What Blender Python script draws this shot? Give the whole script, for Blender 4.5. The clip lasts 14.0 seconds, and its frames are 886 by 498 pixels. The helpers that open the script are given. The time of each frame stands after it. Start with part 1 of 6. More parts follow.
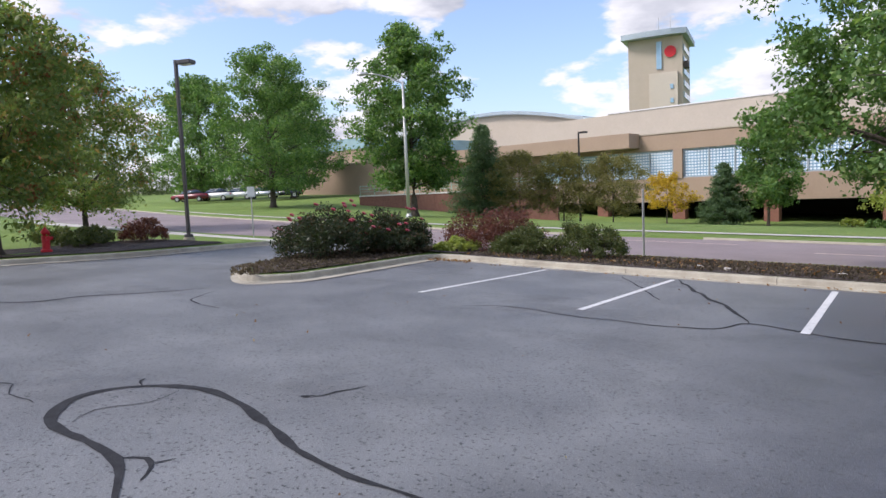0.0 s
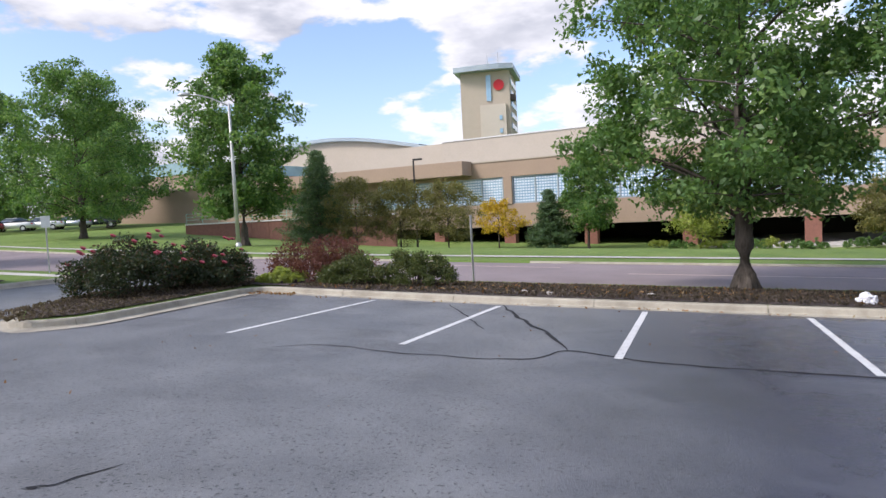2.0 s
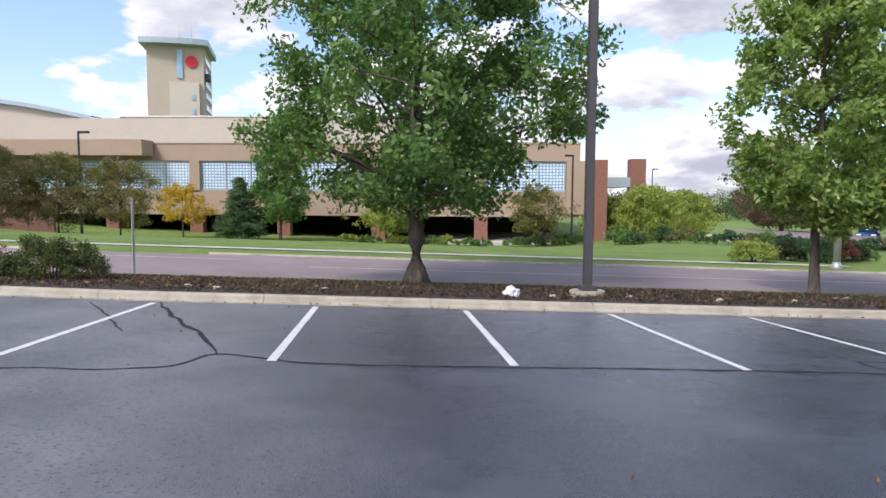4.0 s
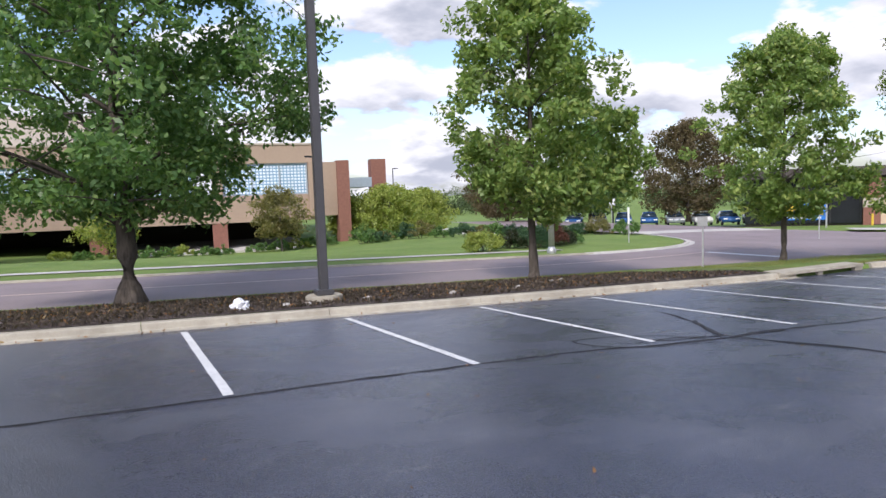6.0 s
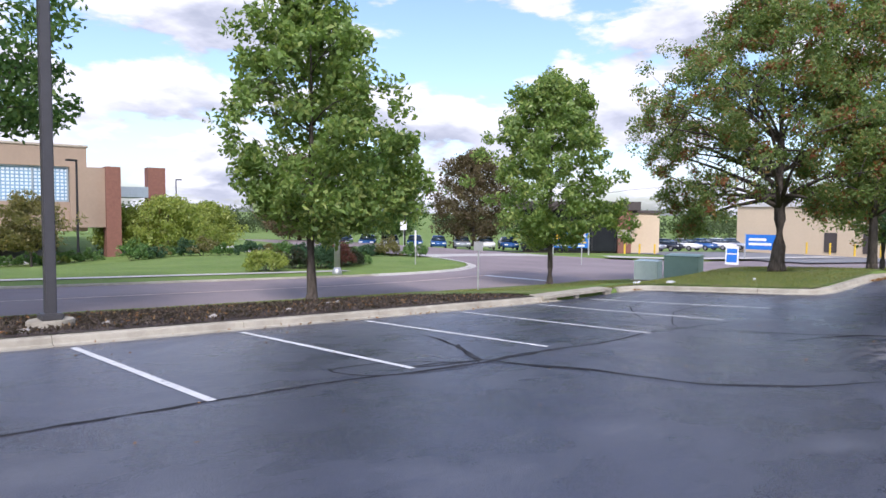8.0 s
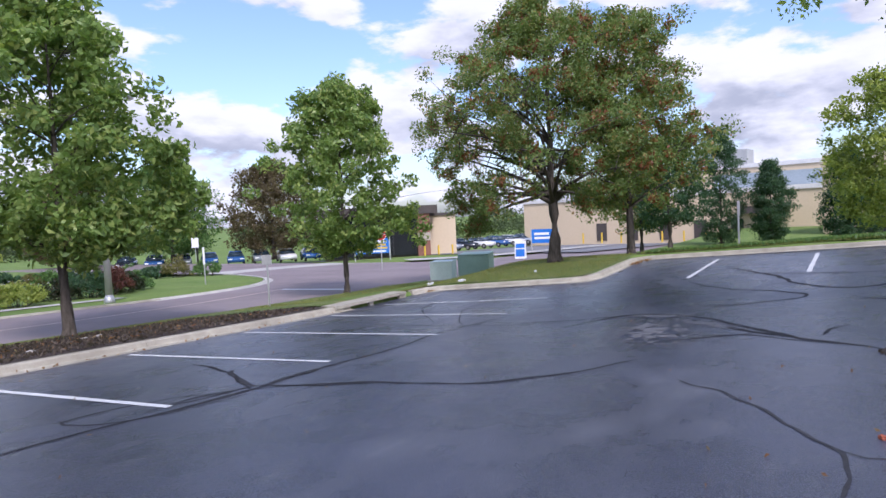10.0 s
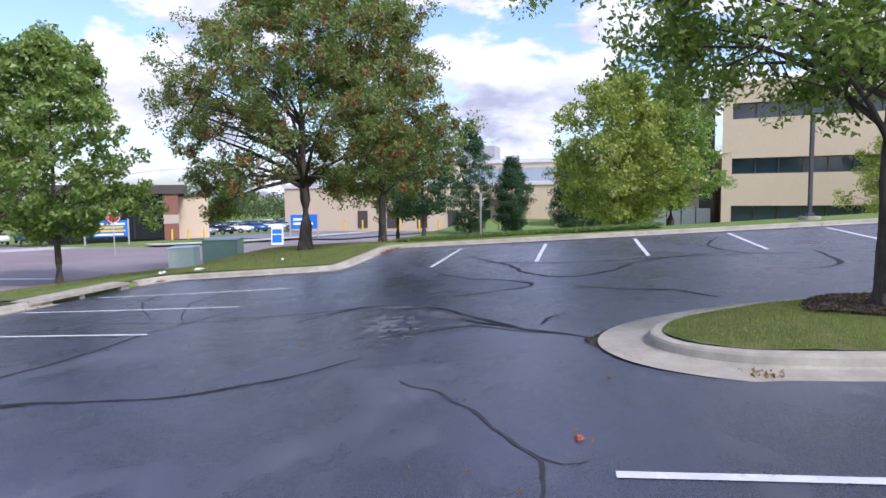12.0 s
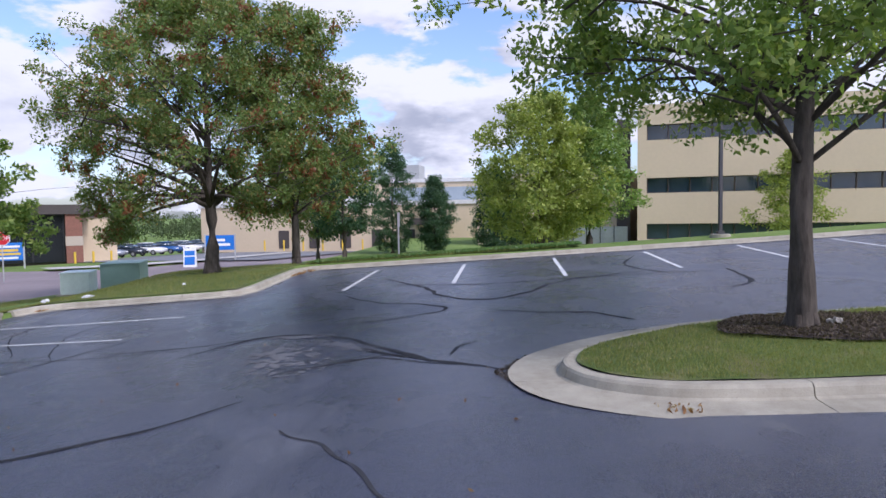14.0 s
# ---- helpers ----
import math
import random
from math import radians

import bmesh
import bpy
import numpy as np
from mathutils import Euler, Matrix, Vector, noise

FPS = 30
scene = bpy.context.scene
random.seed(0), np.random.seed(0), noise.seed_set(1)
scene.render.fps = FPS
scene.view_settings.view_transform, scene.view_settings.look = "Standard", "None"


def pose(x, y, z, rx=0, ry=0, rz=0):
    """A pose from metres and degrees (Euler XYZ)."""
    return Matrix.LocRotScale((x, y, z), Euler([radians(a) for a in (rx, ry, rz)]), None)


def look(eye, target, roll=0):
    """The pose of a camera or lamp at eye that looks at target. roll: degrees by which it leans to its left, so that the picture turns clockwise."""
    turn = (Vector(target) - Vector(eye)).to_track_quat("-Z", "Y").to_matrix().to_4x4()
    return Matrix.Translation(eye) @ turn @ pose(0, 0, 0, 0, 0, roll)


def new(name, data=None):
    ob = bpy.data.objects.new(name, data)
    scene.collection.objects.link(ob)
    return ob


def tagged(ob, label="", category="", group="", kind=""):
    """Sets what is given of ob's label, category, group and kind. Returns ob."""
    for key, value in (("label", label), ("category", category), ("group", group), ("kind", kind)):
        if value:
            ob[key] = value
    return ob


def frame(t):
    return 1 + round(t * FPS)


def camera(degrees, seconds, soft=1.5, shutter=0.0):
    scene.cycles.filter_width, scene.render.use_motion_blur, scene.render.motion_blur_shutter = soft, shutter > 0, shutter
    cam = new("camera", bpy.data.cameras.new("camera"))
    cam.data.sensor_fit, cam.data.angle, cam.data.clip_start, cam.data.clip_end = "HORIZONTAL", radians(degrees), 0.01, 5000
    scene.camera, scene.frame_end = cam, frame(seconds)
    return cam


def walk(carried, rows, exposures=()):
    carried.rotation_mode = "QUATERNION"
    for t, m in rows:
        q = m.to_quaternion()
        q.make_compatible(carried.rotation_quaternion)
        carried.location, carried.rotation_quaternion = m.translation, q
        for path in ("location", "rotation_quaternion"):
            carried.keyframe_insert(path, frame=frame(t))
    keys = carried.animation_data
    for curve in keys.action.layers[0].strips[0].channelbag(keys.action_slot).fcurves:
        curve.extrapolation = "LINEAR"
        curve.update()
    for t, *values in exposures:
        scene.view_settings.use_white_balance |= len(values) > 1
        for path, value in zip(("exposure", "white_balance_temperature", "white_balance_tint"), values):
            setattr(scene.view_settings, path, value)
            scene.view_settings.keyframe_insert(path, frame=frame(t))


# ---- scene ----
cam = camera(68.1, 14.0)
# poses on the car park's own plane; SLOPE lays that plane into the world, where z is true up
PATH = [
    (0, (-1.367, -13.084, 1.585), (-2.55, -11.478, 1.436), 0.1),
    (0.5, (-1.432, -12.954, 1.566), (-2.518, -11.288, 1.351), -0.6),
    (1, (-1.382, -12.752, 1.582), (-2.525, -11.122, 1.391), -0.4),
    (1.5, (-1.327, -12.549, 1.598), (-2.416, -10.879, 1.441), -0.8),
    (2, (-1.39, -12.304, 1.614), (-2.16, -10.459, 1.543), -0.6),
    (2.5, (-1.424, -12.017, 1.579), (-1.913, -10.085, 1.411), -1.2),
    (3, (-1.243, -11.848, 1.589), (-1.75, -9.915, 1.494), -0.3),
    (3.5, (-1.1, -11.693, 1.589), (-1.461, -9.731, 1.454), -2.0),
    (4, (-1.056, -11.503, 1.582), (-0.939, -9.509, 1.498), 1.9),
    (4.2, (-1.0, -11.416, 1.564), (-0.697, -9.441, 1.491), 0.4),
    (6.3, (-0.433, -10.778, 1.585), (0.441, -8.981, 1.5), -2.0),
    (6.5, (-0.37, -10.75, 1.584), (0.527, -8.964, 1.496), -2.4),
    (7, (-0.144, -10.732, 1.572), (0.797, -8.967, 1.559), -0.5),
    (7.5, (0.025, -10.758, 1.586), (1.087, -9.064, 1.549), -1.7),
    (8, (0.196, -10.635, 1.578), (1.546, -9.159, 1.56), 0.4),
    (8.5, (0.387, -10.574, 1.594), (1.946, -9.326, 1.484), -1.7),
    (8.7, (0.45, -10.605, 1.602), (2.016, -9.364, 1.529), -2.6),
    (10.8, (1.287, -10.761, 1.571), (3.058, -9.831, 1.555), -3.6),
    (11, (1.403, -10.834, 1.573), (3.152, -9.865, 1.538), -3.1),
    (11.5, (1.584, -10.904, 1.562), (3.39, -10.047, 1.477), -4.7),
    (12, (1.822, -10.852, 1.582), (3.786, -10.486, 1.49), -2.4),
    (12.5, (1.96, -10.816, 1.593), (3.942, -10.707, 1.347), -2.6),
    (13, (2.146, -10.947, 1.59), (4.084, -10.458, 1.514), -3.7),
    (13.5, (2.35, -11.073, 1.593), (4.235, -10.41, 1.494), -5.5),
    (14, (2.594, -11.07, 1.6), (4.588, -10.926, 1.556), -2.8),
]
UP = Vector((-0.0295, -0.036, 1.0)).normalized()
_ex = (Vector((1, 0, 0)) - UP.x * UP).normalized()
_ey = UP.cross(_ex)
SLOPE = Matrix((_ex, _ey, UP)).to_4x4()
walk(cam, [(t, SLOPE @ look(eye, target, roll)) for t, eye, target, roll in PATH], [(0.0, 1.02, 6200, 18), (4.0, 1.09, 6200, 17), (6.5, 1.05, 6100, 18), (7.0, 0.93, 6050, 19), (7.5, 1.07, 5980, 19), (8.0, 1.12, 5900, 20), (8.5, 1.12, 5850, 20), (11.0, 0.90, 5680, 24), (11.5, 0.99, 5680, 24), (12.0, 1.10, 5680, 23), (12.5, 0.93, 5700, 21), (13.0, 1.02, 5700, 23), (13.5, 1.04, 5720, 25), (14.0, 0.86, 5700, 22)])

# ---------------------------------------------------------------- world and sun
SUN_AZ, SUN_EL = 222.0, 46.0     # compass degrees from +y towards +x, and height
wd = bpy.data.worlds.new("sky")
scene.world = wd
wd.use_nodes = True
nt = wd.node_tree
nt.nodes.clear()


def wn(kind):
    return nt.nodes.new(kind)


def wmath(op, a, b=None):
    n = wn("ShaderNodeMath")
    n.operation = op
    for i, v in enumerate((a, b)):
        if v is None:
            continue
        if isinstance(v, (int, float)):
            n.inputs[i].default_value = v
        else:
            nt.links.new(v, n.inputs[i])
    return n.outputs[0]


def wramp(v, lo, hi, smooth=True):
    n = wn("ShaderNodeMapRange")
    n.interpolation_type = "SMOOTHSTEP" if smooth else "LINEAR"
    nt.links.new(v, n.inputs[0])
    n.inputs[1].default_value, n.inputs[2].default_value = lo, hi
    return n.outputs[0]


sky = wn("ShaderNodeTexSky")
sky.sky_type, sky.sun_disc = "NISHITA", False
sky.sun_elevation, sky.sun_rotation = radians(SUN_EL), radians(SUN_AZ)
sky.dust_density, sky.ozone_density, sky.air_density = 1.8, 1.4, 1.0
tc = wn("ShaderNodeTexCoord")
sep = wn("ShaderNodeSeparateXYZ")
nt.links.new(tc.outputs["Generated"], sep.inputs[0])
up_z = wmath("MAXIMUM", sep.outputs[2], 0.0)
den = wmath("ADD", up_z, 0.40)
cmb = wn("ShaderNodeCombineXYZ")
nt.links.new(wmath("DIVIDE", sep.outputs[0], den), cmb.inputs[0])
nt.links.new(wmath("DIVIDE", sep.outputs[1], den), cmb.inputs[1])
nt.links.new(wmath("MULTIPLY", up_z, 3.0), cmb.inputs[2])
big = wn("ShaderNodeTexNoise")
big.inputs["Scale"].default_value, big.inputs["Detail"].default_value = 2.5, 9.0
big.inputs["Roughness"].default_value, big.inputs["Lacunarity"].default_value = 0.52, 2.1
nt.links.new(cmb.outputs[0], big.inputs["Vector"])
shade = wn("ShaderNodeTexNoise")
shade.inputs["Scale"].default_value, shade.inputs["Detail"].default_value = 2.0, 5.0
off = wn("ShaderNodeVectorMath")
off.operation = "ADD"
off.inputs[1].default_value = (3.1, 1.7, 0.35)
nt.links.new(cmb.outputs[0], off.inputs[0])
nt.links.new(off.outputs[0], shade.inputs["Vector"])
lowness = wmath("MULTIPLY", wmath("SUBTRACT", 0.35, up_z), 0.10)
body = wmath("ADD", big.outputs["Fac"], lowness)
cover = wramp(body, 0.475, 0.535)
# the clouds' own relief: thin towards the sun is bright, thick is grey
lit = wn("ShaderNodeTexNoise")
lit.inputs["Scale"].default_value, lit.inputs["Detail"].default_value = 2.5, 7.0
lit.inputs["Roughness"].default_value, lit.inputs["Lacunarity"].default_value = 0.52, 2.1
towards = wn("ShaderNodeVectorMath")
towards.operation = "ADD"
towards.inputs[1].default_value = (0.07 * math.sin(radians(SUN_AZ)), 0.07 * math.cos(radians(SUN_AZ)), 0.10)
nt.links.new(cmb.outputs[0], towards.inputs[0])
nt.links.new(towards.outputs[0], lit.inputs["Vector"])
relief = wmath("SUBTRACT", big.outputs["Fac"], lit.outputs["Fac"])
thick = wramp(body, 0.52, 0.66)
dark = wmath("MULTIPLY", wramp(wmath("ADD", wmath("MULTIPLY", thick, 0.11), wmath("MULTIPLY", relief, -1.0)), -0.05, 0.15), wramp(shade.outputs["Fac"], 0.25, 0.6))
cloud = wn("ShaderNodeMixRGB")
cloud.inputs[1].default_value = (1.0, 1.0, 1.0, 1)
cloud.inputs[2].default_value = (0.50, 0.53, 0.59, 1)
nt.links.new(dark, cloud.inputs[0])
bg_sky, bg_cloud, mix = wn("ShaderNodeBackground"), wn("ShaderNodeBackground"), wn("ShaderNodeMixShader")
bg_sky.inputs[1].default_value, bg_cloud.inputs[1].default_value = 0.115, 0.52
nt.links.new(sky.outputs[0], bg_sky.inputs[0])
nt.links.new(cloud.outputs[0], bg_cloud.inputs[0])
nt.links.new(cover, mix.inputs[0])
nt.links.new(bg_sky.outputs[0], mix.inputs[1])
nt.links.new(bg_cloud.outputs[0], mix.inputs[2])
out = wn("ShaderNodeOutputWorld")
nt.links.new(mix.outputs[0], out.inputs[0])

sun = new("sun", bpy.data.lights.new("sun", "SUN"))
sun.data.energy, sun.data.angle, sun.data.color = 1.5, radians(14.0), (1.0, 0.95, 0.86)
_a, _e = radians(SUN_AZ), radians(SUN_EL)
sun.matrix_world = look((0, 0, 60), Vector((0, 0, 60)) - Vector((math.sin(_a) * math.cos(_e), math.cos(_a) * math.cos(_e), math.sin(_e))))


# ---------------------------------------------------------------- materials
class Mat:
    """A node material under construction."""

    def __init__(self, name, rough=0.7, metal=0.0, spec=0.5):
        self.m = bpy.data.materials.new(name)
        self.m.use_nodes = True
        self.t = self.m.node_tree
        self.b = self.t.nodes["Principled BSDF"]
        self.b.inputs["Roughness"].default_value = rough
        self.b.inputs["Metallic"].default_value = metal
        self.b.inputs["Specular IOR Level"].default_value = spec
        self.co = self.t.nodes.new("ShaderNodeTexCoord").outputs["Object"]

    def world(self):
        self.co = self.t.nodes.new("ShaderNodeNewGeometry").outputs["Position"]
        return self

    def stretch(self, v):
        n = self.t.nodes.new("ShaderNodeVectorMath")
        n.operation = "MULTIPLY"
        n.inputs[1].default_value = v
        self.t.links.new(self.co, n.inputs[0])
        return n.outputs[0]

    def noise(self, scale, detail=4, rough=0.55, co=None):
        n = self.t.nodes.new("ShaderNodeTexNoise")
        n.inputs["Scale"].default_value, n.inputs["Detail"].default_value, n.inputs["Roughness"].default_value = scale, detail, rough
        self.t.links.new(co or self.co, n.inputs["Vector"])
        return n.outputs["Fac"]

    def voronoi(self, scale, feature="F1"):
        n = self.t.nodes.new("ShaderNodeTexVoronoi")
        n.feature = feature
        n.inputs["Scale"].default_value = scale
        self.t.links.new(self.co, n.inputs["Vector"])
        return n.outputs["Distance"]

    def island(self):
        return self.t.nodes.new("ShaderNodeNewGeometry").outputs["Random Per Island"]

    def chance(self):
        return self.t.nodes.new("ShaderNodeObjectInfo").outputs["Random"]

    def range(self, v, a, b, lo=0.0, hi=1.0):
        n = self.t.nodes.new("ShaderNodeMapRange")
        self.t.links.new(v, n.inputs[0])
        for i, x in enumerate((a, b, lo, hi)):
            n.inputs[i + 1].default_value = x
        return n.outputs[0]

    def math(self, op, a, b):
        n = self.t.nodes.new("ShaderNodeMath")
        n.operation = op
        for i, v in enumerate((a, b)):
            if isinstance(v, (int, float)):
                n.inputs[i].default_value = v
            else:
                self.t.links.new(v, n.inputs[i])
        return n.outputs[0]

    def ramp(self, v, stops):
        n = self.t.nodes.new("ShaderNodeValToRGB")
        e = n.color_ramp.elements
        while len(e) < len(stops):
            e.new(0.5)
        for el, (p, c) in zip(e, stops):
            el.position, el.color = p, (*c, 1)
        self.t.links.new(v, n.inputs[0])
        return n.outputs[0]

    def mix(self, f, a, b, kind="MIX"):
        n = self.t.nodes.new("ShaderNodeMixRGB")
        n.blend_type = kind
        for i, v in enumerate((f, a, b)):
            if isinstance(v, (int, float)):
                n.inputs[i].default_value = v
            elif isinstance(v, tuple):
                n.inputs[i].default_value = (*v, 1)
            else:
                self.t.links.new(v, n.inputs[i])
        return n.outputs[0]

    def color(self, v):
        if isinstance(v, tuple):
            self.b.inputs["Base Color"].default_value = (*v, 1)
        else:
            self.t.links.new(v, self.b.inputs["Base Color"])
        return self

    def rough(self, v):
        self.t.links.new(v, self.b.inputs["Roughness"])
        return self

    def bump(self, v, strength=0.3, dist=0.01):
        n = self.t.nodes.new("ShaderNodeBump")
        n.inputs["Strength"].default_value, n.inputs["Distance"].default_value = strength, dist
        self.t.links.new(v, n.inputs["Height"])
        self.t.links.new(n.outputs[0], self.b.inputs["Normal"])
        return self


def plain(name, c, rough=0.6, metal=0.0, spread=0.12, scale=6.0, bump=0.05, spec=0.4):
    """A painted or cast surface with faint mottling at two scales."""
    k = Mat(name, rough, metal, spec)
    lo, hi = tuple(v * (1 - spread) for v in c), tuple(min(1, v * (1 + spread)) for v in c)
    a = k.mix(0.5, k.ramp(k.noise(scale, 6), [(0.3, lo), (0.7, hi)]), k.ramp(k.noise(scale * 9, 4), [(0.3, lo), (0.7, hi)]))
    k.color(a)
    if bump:
        k.bump(k.noise(scale * 12, 3), bump, 0.01)
    return k.m


def asphalt_mat(name, lo, hi, r0, r1, tint=(1, 1, 1), wet=True):
    k = Mat(name, 0.5, 0, 0.5).world()
    wide = k.noise(0.22, 5)
    patch = k.noise(0.8, 6, 0.6)
    grit = k.noise(95, 3, 0.7)
    agg = k.voronoi(60)
    c = k.mix(k.range(wide, 0.35, 0.65), lo, hi)
    c = k.mix(k.range(patch, 0.35, 0.75, 0, 0.55), c, tuple(v * 1.35 for v in hi))
    c = k.mix(k.range(grit, 0.60, 0.78, 0, 0.55), c, (0.17, 0.165, 0.16))
    c = k.mix(k.range(k.noise(34, 2), 0.66, 0.74, 0, 0.7), c, (0.012, 0.012, 0.013))
    k.color(c)
    rr = k.math("ADD", k.range(patch, 0.3, 0.75, r0, r1), k.range(grit, 0.4, 0.8, -0.04, 0.10))
    k.rough(k.math("ADD", rr, k.range(wide, 0.35, 0.65, 0.05, -0.05)))
    k.bump(k.math("ADD", k.math("MULTIPLY", agg, 0.6), grit), 0.35, 0.006)
    return k.m


def lot_mat():
    """Sealed asphalt: worn and grey at one end of the car park, fresh, dark and sleek at the other."""
    k = Mat("lot_asphalt", 0.5, 0, 0.72).world()
    sepn = k.t.nodes.new("ShaderNodeSeparateXYZ")
    k.t.links.new(k.co, sepn.inputs[0])
    wide, patch = k.noise(0.20, 5), k.noise(0.75, 7, 0.62)
    scuff = k.noise(0.55, 9, 0.66, k.stretch((0.75, 1.25, 1.0)))
    scratch = k.noise(3.2, 6, 0.7, k.stretch((0.5, 1.6, 1.0)))
    grit, pit, fleck = k.noise(110, 3, 0.7), k.noise(32, 3, 0.62), k.noise(9, 4, 0.6)
    agg = k.voronoi(70)
    where = k.math("ADD", sepn.outputs[0], k.range(wide, 0.3, 0.7, -0.9, 0.9))
    where = k.math("SUBTRACT", where, k.math("MULTIPLY", sepn.outputs[1], -0.06))
    new_ = k.range(where, -3.9, -1.5)
    old = k.mix(k.range(patch, 0.35, 0.7), (0.088, 0.091, 0.094), (0.178, 0.184, 0.186))
    fresh = k.mix(k.range(patch, 0.4, 0.75), (0.033, 0.037, 0.061), (0.055, 0.060, 0.095))
    bare = k.range(scuff, 0.52, 0.70)
    fresh = k.mix(k.math("MULTIPLY", bare, 0.75), fresh, (0.118, 0.123, 0.145))
    fresh = k.mix(k.math("MULTIPLY", k.range(scratch, 0.58, 0.72), 0.4), fresh, (0.16, 0.165, 0.175))
    c = k.mix(new_, old, fresh)
    worn = k.math("SUBTRACT", 1.0, k.math("MULTIPLY", new_, 0.55))
    c = k.mix(k.math("MULTIPLY", k.range(grit, 0.54, 0.70, 0, 0.65), worn), c, (0.36, 0.355, 0.35))
    c = k.mix(k.math("MULTIPLY", k.range(pit, 0.575, 0.66, 0, 0.95), worn), c, (0.012, 0.012, 0.013))
    c = k.mix(k.range(fleck, 0.70, 0.76, 0, 0.6), c, (0.014, 0.014, 0.016))
    k.color(c)
    base = k.math("SUBTRACT", 0.54, k.math("MULTIPLY", new_, 0.27))
    rr = k.math("ADD", base, k.math("MULTIPLY", bare, 0.22))
    rr = k.math("ADD", rr, k.range(patch, 0.3, 0.7, -0.04, 0.05))
    k.rough(k.math("ADD", rr, k.range(grit, 0.3, 0.8, -0.05, 0.09)))
    k.bump(k.math("ADD", k.math("MULTIPLY", agg, 0.7), k.math("ADD", grit, k.math("MULTIPLY", pit, 0.9))), 0.5, 0.006)
    return k.m


def paint_mat():
    """White road paint, rubbed through to the asphalt in places."""
    k = Mat("line_paint", 0.6, 0, 0.4).world()
    c = k.ramp(k.noise(5, 5), [(0.3, (0.55, 0.55, 0.54)), (0.7, (0.70, 0.70, 0.69))])
    c = k.mix(k.range(k.noise(16, 6, 0.7), 0.58, 0.70, 0, 0.75), c, (0.12, 0.12, 0.13))
    c = k.mix(k.range(k.noise(90, 3), 0.6, 0.75, 0, 0.5), c, (0.2, 0.2, 0.2))
    k.color(c)
    k.bump(k.noise(80, 3), 0.3, 0.006)
    return k.m


def leaf_mat(name, stops, shine=0.42):
    k = Mat(name, shine, 0, 0.35)
    r = k.mix(k.range(k.noise(0.55, 3), 0.35, 0.65, 0, 0.7), k.ramp(k.island(), stops), k.ramp(k.noise(1.3, 3), stops))
    k.color(r)
    tr = k.t.nodes.new("ShaderNodeBsdfTranslucent")
    k.t.links.new(k.mix(1.0, r, (1.35, 1.45, 0.75), "MULTIPLY"), tr.inputs[0])
    mx = k.t.nodes.new("ShaderNodeMixShader")
    mx.inputs[0].default_value = 0.42
    k.t.links.new(k.b.outputs[0], mx.inputs[1])
    k.t.links.new(tr.outputs[0], mx.inputs[2])
    k.t.links.new(mx.outputs[0], k.t.nodes["Material Output"].inputs[0])
    return k.m


def bark_mat(name, lo, hi):
    k = Mat(name, 0.9, 0, 0.2)
    n = k.noise(14, 6, 0.65, k.stretch((1.0, 1.0, 0.22)))
    k.color(k.mix(k.range(k.noise(2.5, 4), 0.4, 0.7, 0, 0.5), k.ramp(n, [(0.3, lo), (0.7, hi)]), tuple(v * 0.7 + 0.02 for v in hi)))
    k.bump(n, 0.9, 0.03)
    return k.m


def grass_mat(name, a, b, dry, dryness=0.3):
    k = Mat(name, 0.85, 0, 0.2).world()
    c = k.mix(k.range(k.noise(0.35, 5), 0.35, 0.65), a, b)
    c = k.mix(k.range(k.noise(1.9, 5), 0.5, 0.72, 0, dryness), c, dry)
    c = k.mix(k.range(k.noise(45, 3), 0.45, 0.8, 0, 0.5), c, tuple(v * 0.35 for v in a))
    k.color(c)
    k.bump(k.noise(60, 4, 0.7), 0.8, 0.04)
    return k.m


def mulch_mat():
    k = Mat("mulch", 0.95, 0, 0.15).world()
    v = k.t.nodes.new("ShaderNodeTexVoronoi")
    v.inputs["Scale"].default_value = 26
    k.t.links.new(k.stretch((1.0, 1.7, 1.0)), v.inputs["Vector"])
    c = k.ramp(v.outputs["Color"], [(0.1, (0.05, 0.040, 0.036)), (0.5, (0.12, 0.098, 0.088)), (0.95, (0.25, 0.21, 0.185))])
    c = k.mix(k.range(k.noise(0.7, 4), 0.4, 0.65, 0, 0.55), c, (0.055, 0.038, 0.030))
    c = k.mix(k.range(k.noise(1.2, 4), 0.60, 0.70, 0, 0.6), c, (0.085, 0.10, 0.035))
    k.color(c)
    k.bump(v.outputs["Distance"], 1.0, 0.05)
    return k.m


def concrete_mat(name, lo, hi):
    k = Mat(name, 0.88, 0, 0.25).world()
    c = k.ramp(k.noise(3.0, 7, 0.65), [(0.3, lo), (0.68, hi)])
    c = k.mix(k.range(k.noise(0.7, 4), 0.5, 0.7, 0, 0.45), c, tuple(v * 0.62 for v in lo))
    c = k.mix(k.range(k.noise(70, 3), 0.55, 0.8, 0, 0.4), c, tuple(v * 0.55 for v in lo))
    k.color(c)
    k.bump(k.noise(55, 4), 0.35, 0.01)
    return k.m


def glass_mat(name, tint, rough=0.06):
    k = Mat(name, rough, 0.0, 0.9)
    k.color(k.ramp(k.noise(0.7, 3), [(0.3, tuple(v * 0.8 for v in tint)), (0.7, tint)]))
    return k.m


